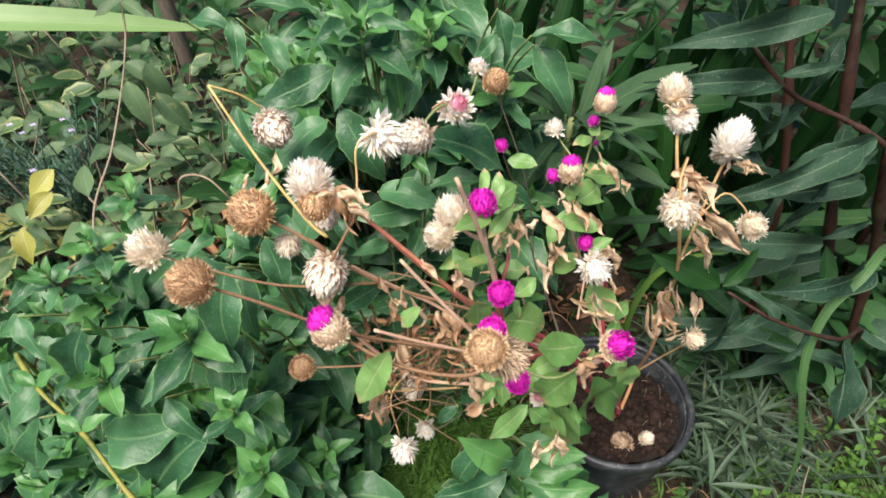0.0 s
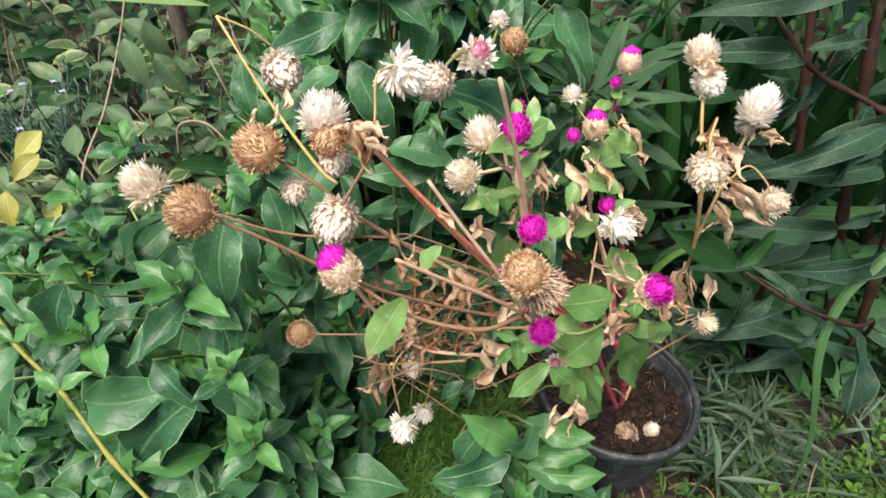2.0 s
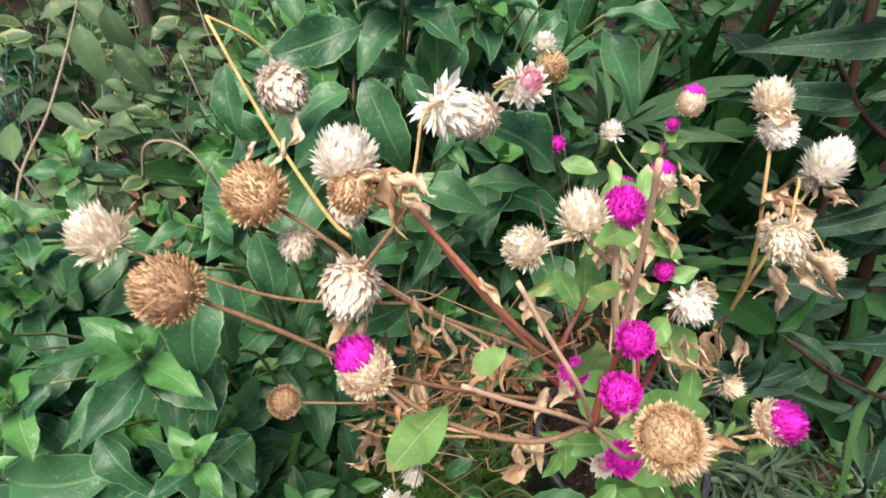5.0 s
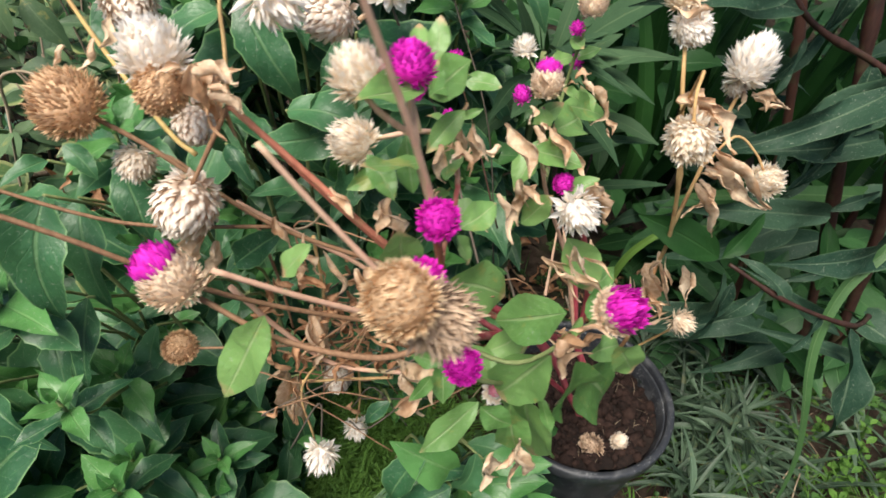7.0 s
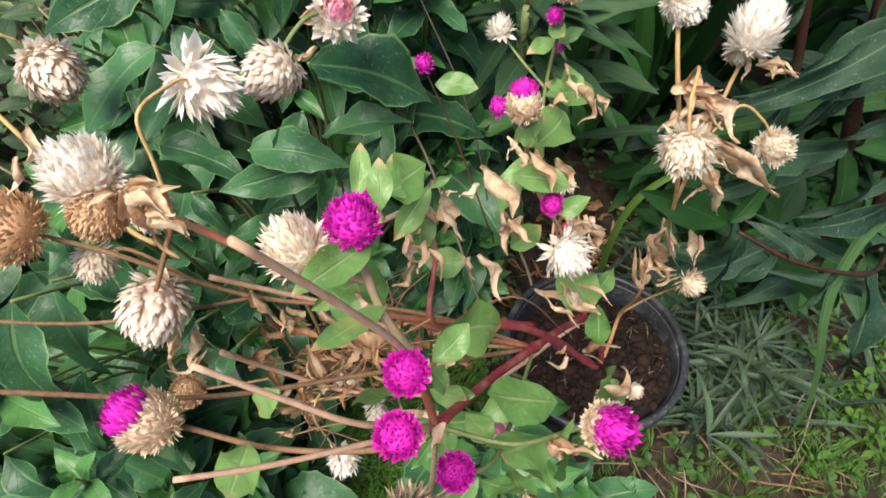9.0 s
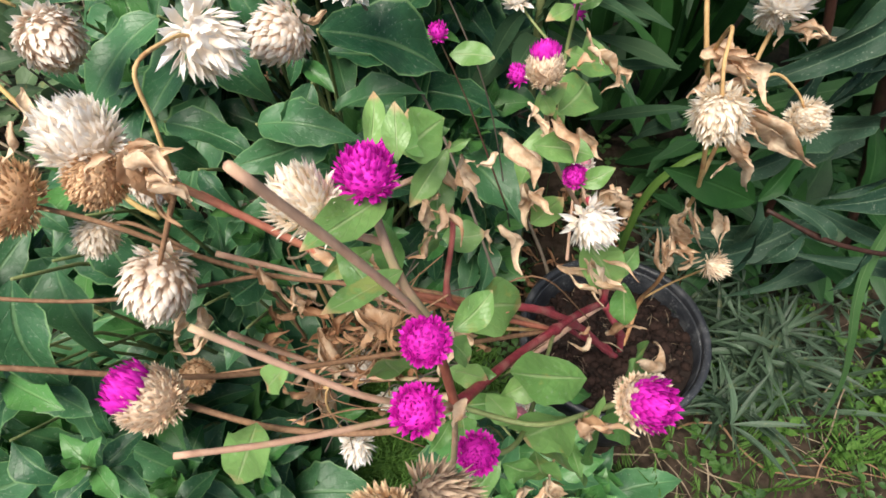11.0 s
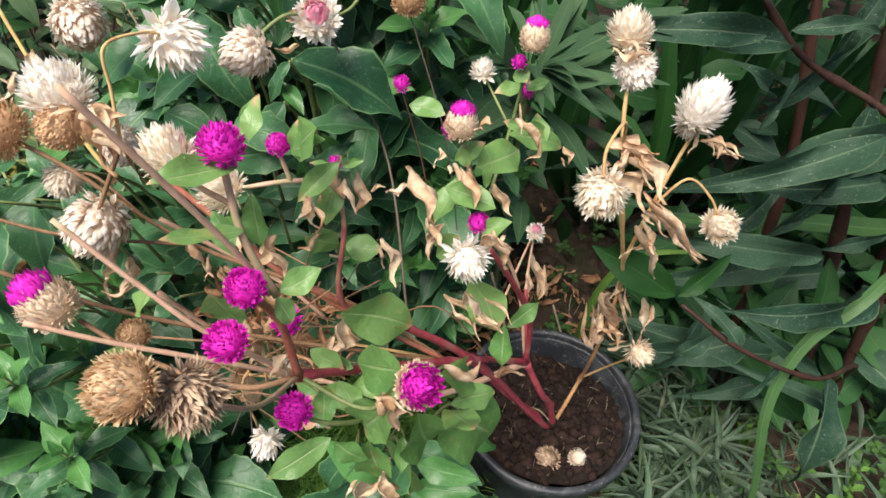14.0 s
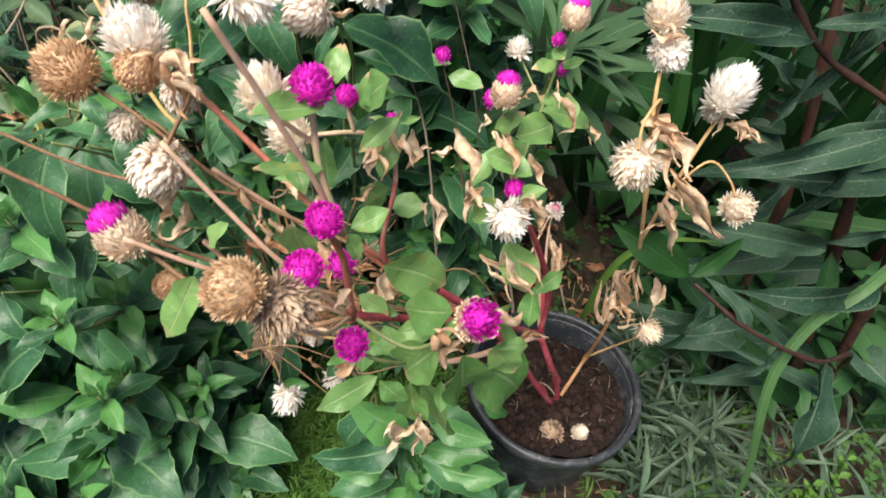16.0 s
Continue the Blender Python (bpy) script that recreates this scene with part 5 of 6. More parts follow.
broad((0.067, 0.24, 0.22), (0.056, 0.22, 0.183), 1.0)
broad((0.096, 0.25, 0.183), (0.138, 0.235, 0.146), 0.9)
broad((0.049, 0.24, 0.174), (0.013, 0.222, 0.164), 1.0, True)
broad((0.058, 0.245, 0.184), (0.021, 0.235, 0.23), 1.0, True)
broad((0.075, 0.25, 0.194), (0.117, 0.24, 0.205), 0.9, True)
broad((0.074, 0.245, 0.167), (0.115, 0.235, 0.188), 0.95, True)
broad((0.081, 0.24, 0.149), (0.134, 0.228, 0.162), 0.85, True)
broad((0.047, 0.235, 0.146), (0.013, 0.215, 0.155), 1.0, True)


def rosette(at, size, lean=(0, -0.25, 1)):
    grow = unit(lean)
    side = unit(np.cross(grow, (brng.gauss(0, 1), brng.gauss(0, 1), .2)))
    o = np.array(at)
    part("shoot", tube("shoot", [o - grow * size * 2.2 + np.array((0, 0.03, 0)), o - grow * size, o], 0.0014, 0.0009, M['stem_green'], 5, 3), fore)
    for k, (f, s) in enumerate(((0.28, 0.45), (0.55, 0.75), (0.95, 1.0), (1.2, 1.15), (1.3, 1.1))):
        side = unit(np.cross(grow, side) + np.array([brng.gauss(0, .12) for _ in range(3)]))
        for g in (-1, 1):
            d = side * g * f + grow * (1.15 - 0.25 * k) * 0.7
            (new_leaves if k < 3 else shrub_leaves).one(fore, basis(o - grow * 0.006 * k, d, grow + side * g * -0.3, size * s, 1.0), brng.randrange(60))


for at, size in (((-0.146, 0.262, 0.270), 0.036), ((-0.142, 0.235, 0.222), 0.038), ((-0.170, 0.246, 0.354), 0.040), ((-0.165, 0.250, 0.192), 0.038), ((-0.147, 0.270, 0.13), 0.036), ((-0.057, 0.40, 0.495), 0.040), ((-0.01, 0.42, 0.488), 0.036), ((-0.136, 0.33, 0.393), 0.036), ((-0.25, 0.25, 0.30), 0.038), ((-0.30, 0.36, 0.30), 0.036), ((0.05, 0.44, 0.43), 0.036), ((0.07, 0.225, 0.13), 0.034), ((-0.133, 0.205, 0.248), 0.03), ((-0.141, 0.215, 0.315), 0.025), ((-0.1, 0.25, 0.195), 0.027), ((-0.231, 0.34, 0.403), 0.024), ((-0.261, 0.32, 0.371), 0.026), ((-0.308, 0.32, 0.337), 0.024)):
    rosette(at, size)

# ---- tall lance-leaved plant with maroon canes ----
lrng = random.Random(41)
lance = Leaves("leaf", M['lance'], [leaf_shape(lrng, w, 0.38, 0.45, c, t, 0.15, nu=2, nv=20, tipdrop=0.4) for w, c, t in ((0.20, 0.25, 0.4), (0.23, 0.45, -0.4), (0.18, 0.15, 0.3), (0.27, 0.3, 0.35), (0.26, 0.45, -0.4), (0.21, 0.7, 0.5))])


def span_leaf(store, parent, a, b, up, k, wide=1.0, label="", name=""):
    """A leaf from its foot a to its tip b."""
    a, b = np.array(a), np.array(b)
    return store.one(parent, basis(a, b - a, up, np.linalg.norm(b - a), wide), k, label, name)


cane_plant = thing("lance_leaved_plant", (0.47, 0.46, 0.0), "tall plant with jointed maroon canes and long dull green leaves", "garden plant")
for pts, r in ((((0.485, 0.47, 0.0), (0.463, 0.46, 0.096), (0.386, 0.47, 0.325), (0.351, 0.50, 0.481), (0.340, 0.52, 0.56)), 0.0052),
               (((0.510, 0.44, -0.01), (0.487, 0.44, 0.099), (0.455, 0.45, 0.238), (0.410, 0.45, 0.351), (0.390, 0.46, 0.45)), 0.0056),
               (((0.420, 0.50, 0.0), (0.385, 0.50, 0.15), (0.358, 0.50, 0.297), (0.316, 0.52, 0.445), (0.30, 0.53, 0.52)), 0.0045),
               (((0.455, 0.45, 0.32), (0.383, 0.43, 0.382), (0.346, 0.44, 0.401), (0.288, 0.446, 0.426), (0.232, 0.45, 0.477)), 0.0027),
               (((0.487, 0.44, 0.05), (0.46, 0.41, 0.15), (0.40, 0.36, 0.222), (0.340, 0.318, 0.259), (0.279, 0.316, 0.284), (0.237, 0.333, 0.302)), 0.0019)):
    part("cane", tube("cane", pts, r, r * 0.75, M['cane'], 10, 8, (0.2, 0.42, 0.63, 0.85)), cane_plant, "maroon jointed cane")
UPV = (0, -0.45, 0.85)


def lance_leaf(a, b, k, w):
    """One long leaf of the cane plant, from its foot to its tip."""
    span_leaf(lance, cane_plant, a, b, (0.15, -0.75, 0.55), k, w * 0.86)


lance_leaf((0.251, 0.42, 0.447), (0.157, 0.4, 0.453), 3, 0.81)
lance_leaf((0.268, 0.43, 0.447), (0.311, 0.42, 0.463), 3, 0.93)
lance_leaf((0.339, 0.4, 0.402), (0.212, 0.35, 0.372), 4, 0.62)
lance_leaf((0.371, 0.42, 0.277), (0.235, 0.39, 0.303), 3, 0.74)
lance_leaf((0.356, 0.41, 0.181), (0.231, 0.37, 0.171), 4, 0.93)
lance_leaf((0.278, 0.37, 0.248), (0.256, 0.345, 0.184), 0, 0.87)
lance_leaf((0.428, 0.42, 0.24), (0.346, 0.39, 0.224), 0, 0.74)
lance_leaf((0.295, 0.45, 0.412), (0.281, 0.43, 0.369), 2, 0.87)
lance_leaf((0.236, 0.42, 0.43), (0.31, 0.43, 0.399), 5, 0.56)
lance_leaf((0.402, 0.37, 0.185), (0.305, 0.38, 0.251), 2, 0.68)
lance_leaf((0.325, 0.47, 0.45), (0.327, 0.46, 0.402), 1, 0.81)
lance_leaf((0.43, 0.45, 0.282), (0.375, 0.43, 0.271), 3, 0.87)
lance_leaf((0.372, 0.44, 0.346), (0.407, 0.43, 0.322), 4, 0.87)
lance_leaf((0.426, 0.36, 0.161), (0.325, 0.34, 0.213), 1, 0.62)
lance_leaf((0.298, 0.43, 0.282), (0.343, 0.46, 0.324), 3, 0.87)
lance_leaf((0.294, 0.44, 0.493), (0.171, 0.42, 0.481), 0, 1.1)
lance_leaf((0.281, 0.446, 0.432), (0.166, 0.40, 0.461), 2, 1.0)
lance_leaf((0.281, 0.446, 0.444), (0.344, 0.45, 0.445), 0, 0.8)
lance_leaf((0.364, 0.42, 0.395), (0.262, 0.38, 0.372), 3, 1.1)
lance_leaf((0.391, 0.44, 0.342), (0.281, 0.40, 0.352), 4, 0.9)
lance_leaf((0.396, 0.45, 0.367), (0.33, 0.42, 0.335), 1, 0.9)
lance_leaf((0.372, 0.360, 0.306), (0.271, 0.300, 0.332), 0, 1.3)
lance_leaf((0.386, 0.353, 0.214), (0.388, 0.280, 0.135), 3, 1.25)
lance_leaf((0.279, 0.316, 0.284), (0.247, 0.33, 0.312), 1, 1.3)
lance_leaf((0.262, 0.322, 0.292), (0.24, 0.31, 0.254), 1, 1.3)
lance_leaf((0.310, 0.316, 0.272), (0.291, 0.3, 0.24), 2, 1.3)
lance_leaf((0.42, 0.42, 0.124), (0.321, 0.36, 0.117), 1, 0.9)
lance_leaf((0.411, 0.44, 0.12), (0.25, 0.40, 0.178), 4, 0.9)
lance_leaf((0.307, 0.42, 0.209), (0.320, 0.40, 0.119), 1, 1.0)
lance_leaf((0.373, 0.45, 0.254), (0.253, 0.42, 0.209), 4, 0.8)
lance_leaf((0.40, 0.46, 0.40), (0.47, 0.42, 0.42), 1, 1)
lance_leaf((0.35, 0.50, 0.45), (0.30, 0.46, 0.36), 0, 1)
lance_leaf((0.38, 0.47, 0.33), (0.33, 0.43, 0.27), 2, 1)
lance_leaf((0.455, 0.45, 0.238), (0.53, 0.42, 0.26), 0, 1)
lance_leaf((0.35, 0.5, 0.48), (0.45, 0.47, 0.50), 2, 1)
lance_leaf((0.383, 0.43, 0.382), (0.43, 0.37, 0.33), 2, 1.1)
lance_leaf((0.346, 0.44, 0.401), (0.33, 0.40, 0.30), 0, 1)
lance_leaf((0.232, 0.45, 0.477), (0.225, 0.46, 0.54), 0, .8)
lance_leaf((0.232, 0.45, 0.477), (0.205, 0.44, 0.53), 2, .8)
fresh = Leaves("leaf", M['strap'], [leaf_shape(lrng, 0.36, 0.46, 0.35, c, t, 0.06, nv=14, blunt=0.8) for c, t in ((0.2, 0.3), (0.35, -0.3))])
for k, (a, b, w) in enumerate((((0.237, 0.345, 0.296), (0.176, 0.35, 0.328), 1.0), ((0.239, 0.345, 0.296), (0.273, 0.36, 0.325), 0.9), ((0.405, 0.42, 0.189), (0.408, 0.45, 0.249), 0.9), ((0.406, 0.36, 0.134), (0.338, 0.38, 0.195), 0.8))):
    span_leaf(fresh, cane_plant, a, b, (0.1, -0.75, 0.55), k, w, "deep green young leaf")
for i in range(34):
    z = lrng.uniform(0.06, 0.42)
    x, y = lrng.uniform(0.33, 0.75), lrng.uniform(0.48, 0.72)
    a = lrng.uniform(0, 6.28)
    d = np.array((math.cos(a), math.sin(a) - 0.3, lrng.uniform(-0.6, 0.4)))
    lance.one(cane_plant, basis((x, y, z), d, UPV, lrng.uniform(0.08, 0.15)), i)

# unseen cane tops, added above the view to shade the bed's right side
crown = Leaves("leaf", M['lance'], lance.shapes)
for foot, tip in (((0.340, 0.52, 0.56), (0.31, 0.58, 0.98)), ((0.390, 0.46, 0.45), (0.40, 0.50, 0.95)), ((0.30, 0.53, 0.52), (0.24, 0.60, 0.90)), ((0.60, 0.62, 0.0), (0.55, 0.60, 1.0)), ((0.72, 0.80, 0.0), (0.66, 0.80, 1.05)), ((0.42, 0.80, 0.0), (0.38, 0.82, 1.0))):
    foot, tip = np.array(foot), np.array(tip)
    # added length of cane that carries the shading leaves
    part("cane", tube("cane", [foot, (foot + tip) / 2 + np.array((0.01, 0.01, 0)), tip], 0.0048, 0.003, M['cane'], 8, 6, (0.3, 0.6, 0.85)), cane_plant, "maroon jointed cane")
    for i in range(26):
        q = foot + (tip - foot) * lrng.uniform(0.35, 1.0)
        if q[2] < 0.68:
            continue
        a = lrng.uniform(0, 6.28)
        crown.later(basis(q, (math.cos(a), math.sin(a), lrng.uniform(-0.25, 0.5)), (0, 0, 1), lrng.uniform(0.12, 0.20), 1.1), i)
crown.join("leafy_tops", cane_plant)

part("strap", ribbon("strap", [(0.44, 0.43, 0.22), (0.4, 0.385, 0.3), (0.37, 0.36, 0.322), (0.348, 0.341, 0.312), (0.328, 0.331, 0.285), (0.317, 0.316, 0.254), (0.316, 0.302, 0.226), (0.323, 0.290, 0.194), (0.336, 0.281, 0.148), (0.344, 0.274, 0.100), (0.348, 0.270, 0.055)], 0.0078, M['strap_light']), cane_plant, "arching light green strap leaf")

# ---- sage clump and strap leaves behind the pot ----
sage_leaves = Leaves("leaf", M['sage'], [leaf_shape(lrng, w, 0.58, 0.25, c, t, 0.03, nv=8) for w, c, t in ((0.15, 0.25, 0.1), (0.19, 0.35, -0.1), (0.13, 0.2, 0.2), (0.17, 0.5, 0))])
sage = thing("sage_clump", (0.13, 0.52, 0.0), "clump of dull grey-green blunt narrow leaves", "garden plant")
part("stalk", tube("stalk", [(0.13, 0.52, 0), (0.128, 0.515, 0.2), (0.125, 0.50, 0.37)], 0.005, 0.003, M['stem_green']), sage)
for tip, k, w in (((0.201, 0.46, 0.450), 0, 1.1), ((0.168, 0.45, 0.409), 1, 1), ((0.199, 0.44, 0.373), 0, 1), ((0.206, 0.48, 0.446), 1, 1), ((0.150, 0.52, 0.439), 2, 1), ((0.166, 0.55, 0.433), 2, 1),
                  ((0.10, 0.46, 0.43), 2, .9), ((0.12, 0.43, 0.40), 2, .9), ((0.19, 0.52, 0.40), 3, 1), ((0.14, 0.42, 0.35), 1, 1), ((0.18, 0.42, 0.33), 0, 1), ((0.215, 0.46, 0.40), 0, 1)):
    span_leaf(sage_leaves, sage, (0.125 + lrng.uniform(-.01, .01), 0.50, 0.36 + lrng.uniform(-.03, .01)), tip, UPV, k, w)
for i in range(26):
    a = lrng.uniform(0, 6.28)
    o = np.array((0.125, 0.50, 0.37)) + np.array((math.cos(a), math.sin(a), 0)) * 0.006
    sage_leaves.one(sage, basis(o, (math.cos(a), math.sin(a) - .1, lrng.uniform(.3, 1.2)), UPV, lrng.uniform(0.05, 0.085), 0.75), i)
for i in range(22):
    a = lrng.uniform(0, 6.28)
    z = lrng.uniform(0.2, 0.36)
    r = lrng.uniform(0.0, 0.05)
    o = (0.14 + r * math.cos(a), 0.53 + r * math.sin(a), z)
    sage_leaves.one(sage, basis(o, (math.cos(a), math.sin(a) - .2, lrng.uniform(0, .9)), UPV, lrng.uniform(0.06, 0.10)), i)

strap_leaves = Leaves("blade", M['strap'], [leaf_shape(lrng, w, 0.5, 0.5, c, t, 0.02, nv=12, blunt=0.5) for w, c, t in ((0.075, 0.25, 0.3), (0.09, 0.5, -0.3), (0.07, 0.8, 0.2))])
for at in ((0.27, 0.74, 0.0), (0.42, 0.80, 0.0), (0.16, 0.86, 0.0), (0.60, 0.72, 0.0)):
    clump = thing("strap_leaved_clump", at, "clump of long dark green strap leaves", "garden plant", "strap leaved clumps")
    for i in range(14):
        a = lrng.uniform(0, 6.28)
        d = np.array((math.cos(a) * 0.5, math.sin(a) * 0.5 - 0.1, 1.0))
        o = np.array(at) + np.array((math.cos(a), math.sin(a), 0)) * 0.02
        strap_leaves.one(clump, basis(o, d, (math.cos(a), math.sin(a), 0.4), lrng.uniform(0.32, 0.48)), i)

long_leaf = thing("strap_leaved_clump", (0.80, 0.66, 0.0), "single long arching bright green strap leaf", "garden plant", "strap leaved clumps")
part("blade", ribbon("blade", [(0.8, 0.66, 0.0), (0.74, 0.62, 0.16), (0.525, 0.56, 0.198), (0.407, 0.53, 0.218), (0.258, 0.47, 0.254)], 0.020, M['strap_light']), long_leaf)

bowed_leaf = thing("strap_leaved_clump", (0.238, 0.485, 0.0), "single narrow light green strap leaf bowing over behind the pot", "garden plant", "strap leaved clumps")
part("blade", ribbon("blade", [(0.238, 0.485, 0.0), (0.225, 0.465, 0.06), (0.223, 0.46, 0.118), (0.227, 0.46, 0.164), (0.238, 0.46, 0.197), (0.263, 0.46, 0.222), (0.31, 0.465, 0.226)], 0.0068, M['strap_fresh']), bowed_leaf)

# ---- grass and small weeds round the pot ----
grng = random.Random(51)
blades = Leaves("grass_leaf", M['grass'], [leaf_shape(grng, w, 0.45, 0.5, c, t, 0.05, nu=1, nv=7) for w, c, t in ((0.09, 0.3, 0.3), (0.11, 0.6, -0.4), (0.075, 0.2, 0.5), (0.10, 0.8, 0.2), (0.085, 0.1, -0.6))])
for i in range(95):
    x, y = grng.triangular(0.25, 0.58, 0.27), grng.triangular(0.25, 0.54, 0.33)
    if math.hypot(x - POT[0], y - POT[1]) < 0.10 or (y < 0.29 and x > 0.34):
        continue
    z, n = grng.uniform(0.008, 0.085 if x < 0.36 else 0.03), grng.randint(5, 9)
    tilt = np.array((grng.gauss(0, .4), grng.gauss(-.1, .4), 0))
    size = grng.uniform(0.036, 0.072)
    blades.later(basis((x + 0.01, y, -0.005), (-0.01, 0, z + 0.005), (1, 0, 0), z + 0.01, 0.5), 2)
    for q in range(n):
        a = 6.283 * q / n + grng.uniform(-.5, .5)
        d = np.array((math.cos(a), math.sin(a), grng.uniform(0.1, 1.1))) + tilt
        blades.later(basis((x, y, z), d, (0, 0, 1), size * grng.uniform(.7, 1.25), grng.uniform(.7, 1.1)), q + i)
sprigs = Leaves("sprig_leaf", M['moss'], [leaf_shape(grng, 0.5, 0.5, 0.3, 0.2, 0.1, 0.05, nu=1, nv=4) for _ in range(4)])
for i in range(46):
    x, y = grng.uniform(0.26, 0.52), grng.uniform(0.25, 0.48)
    if math.hypot(x - POT[0], y - POT[1]) < 0.10:
        continue
    h = grng.uniform(0.02, 0.07)
    for q in range(9):
        a = q * 2.4
        sprigs.later(basis((x, y, h * (0.3 + 0.08 * q)), (math.cos(a), math.sin(a), 0.5), (0, 0, 1), grng.uniform(0.008, 0.015)), q)
    sprigs.later(basis((x, y, 0), (0.1, 0, 1), (1, 0, 0), h, 0.1), 0)
sprigs.join("leafy_weeds", None, "small leafy bright green weed sprigs in the grass", "weeds")
thin = Leaves("grass_blade", M['clover'], [leaf_shape(grng, 0.035, 0.4, 0.3, c, t, nu=1, nv=6) for c, t in ((0.3, .4), (0.7, -.3), (1.1, .2))])
for i in range(420):
    x, y = grng.uniform(0.05, 0.70), grng.uniform(0.12, 0.62)
    if math.hypot(x - POT[0], y - POT[1]) < 0.09:
        continue
    a = grng.uniform(0, 6.28)
    thin.later(basis((x, y, 0.0), (math.cos(a), math.sin(a), grng.uniform(0.5, 2.0)), (math.cos(a), math.sin(a), .3), grng.uniform(0.025, 0.05)), i)
for i in range(5200):
    x, y = grng.uniform(-2.4, 2.4), grng.uniform(-2.2, 0.12)
    a = grng.uniform(0, 6.28)
    thin.later(basis((x, y, 0.0), (math.cos(a), math.sin(a), grng.uniform(0.5, 2.0)), (math.cos(a), math.sin(a), .3), grng.uniform(0.03, 0.07), 1.5), i)
thin.join("fine_grass", None, "thin green grass blades between the weeds", "grass")
blades.join("grass", None, "mat of grey-green lance-shaped grass leaves on the ground", "grass")
clover = Leaves("clover_leaf", M['clover'], [leaf_shape(grng, 0.75, 0.6, 0.3, 0.2, 0.1, 0.04, nu=1, nv=4) for _ in range(4)])
for i in range(1900):
    x, y = grng.uniform(-0.25, 0.75), grng.uniform(0.10, 0.70)
    if noise.noise((x * 14, y * 14, 8)) < -0.05:
        continue
    if math.hypot(x - POT[0], y - POT[1]) < 0.085:
        continue
    z = grng.uniform(0.008, 0.04)
    for q in range(3):
        a = q * 2.1 + i
        clover.later(basis((x, y, z), (math.cos(a), math.sin(a), 0.25), (0, 0, 1), grng.uniform(0.006, 0.013)), i + q)
for i in range(3600):
    x, y = grng.uniform(-2.4, 2.4), grng.uniform(-2.2, 0.10)
    if noise.noise((x * 5, y * 5, 8)) < -0.05:
        continue
    for q in range(3):
        a = q * 2.1 + i
        clover.later(basis((x, y, 0.015), (math.cos(a), math.sin(a), 0.25), (0, 0, 1), grng.uniform(0.014, 0.026)), i + q)
clover.join("ground_weeds", None, "small bright green three-lobed weeds on the ground", "weeds")
moss = Leaves("feather", M['moss'], [leaf_shape(grng, 0.06, 0.4, 0.2, 0.3, 0.5, nu=1, nv=4) for _ in range(4)])
for i in range(950):
    x, y = (grng.gauss(-0.015, 0.055), grng.gauss(0.315, 0.05)) if i % 5 else (grng.uniform(0.15, 0.6), grng.uniform(0.10, 0.33))
    if math.hypot(x - POT[0], y - POT[1]) < 0.085:
        continue
    a = grng.uniform(0, 6.28)
    d = np.array((math.cos(a) * .6, math.sin(a) * .6, 1.0))
    o = np.array((x, y, 0.0))
    h = grng.uniform(0.035, 0.075)
    moss.later(basis(o, d, (1, 0, 0), h, 0.7), i)
    for q in range(7):
        s = o + unit(d) * h * (0.3 + 0.1 * q)
        for g in (-1, 1):
            e = unit(np.cross(d, (math.sin(a), math.cos(a), .3))) * g + unit(d) * 0.7
            moss.later(basis(s, e, (0, 0, 1), h * 0.3 * (1.1 - 0.1 * q), 1.6), i + q)
moss.join("feathery_weeds", None, "bright green feathery weeds on the ground", "weeds")
straw = Leaves("straw", M['straw'], [leaf_shape(grng, 0.03, 0.5, 0.1, c, t, nu=1, nv=7, blunt=0.3) for c, t in ((0.1, .3), (0.5, .5), (-0.3, .2))])
for i in range(300):
    x, y = grng.uniform(-0.3, 0.65), grng.uniform(0.12, 0.62)
    if math.hypot(x - POT[0], y - POT[1]) < 0.09:
        continue
    a = grng.uniform(0, 6.28)
    straw.later(basis((x, y, grng.uniform(0.006, 0.03)), (math.cos(a), math.sin(a), grng.uniform(-.05, .35)), (0, 0, 1), grng.uniform(0.012, 0.045), grng.uniform(.4, 1.2)), i)
for i in range(330):
    x, y = grng.uniform(0.18, 0.62), grng.uniform(0.10, 0.29)
    a = grng.uniform(0, 6.28)
    straw.later(basis((x, y, grng.uniform(0.004, 0.02)), (math.cos(a), math.sin(a), grng.uniform(-.05, .2)), (0, 0, 1), grng.uniform(0.008, 0.034), grng.uniform(.5, 1.3)), i)
straw.join("straw_litter", None, "dry straw and dead stalks scattered on the ground", "litter")

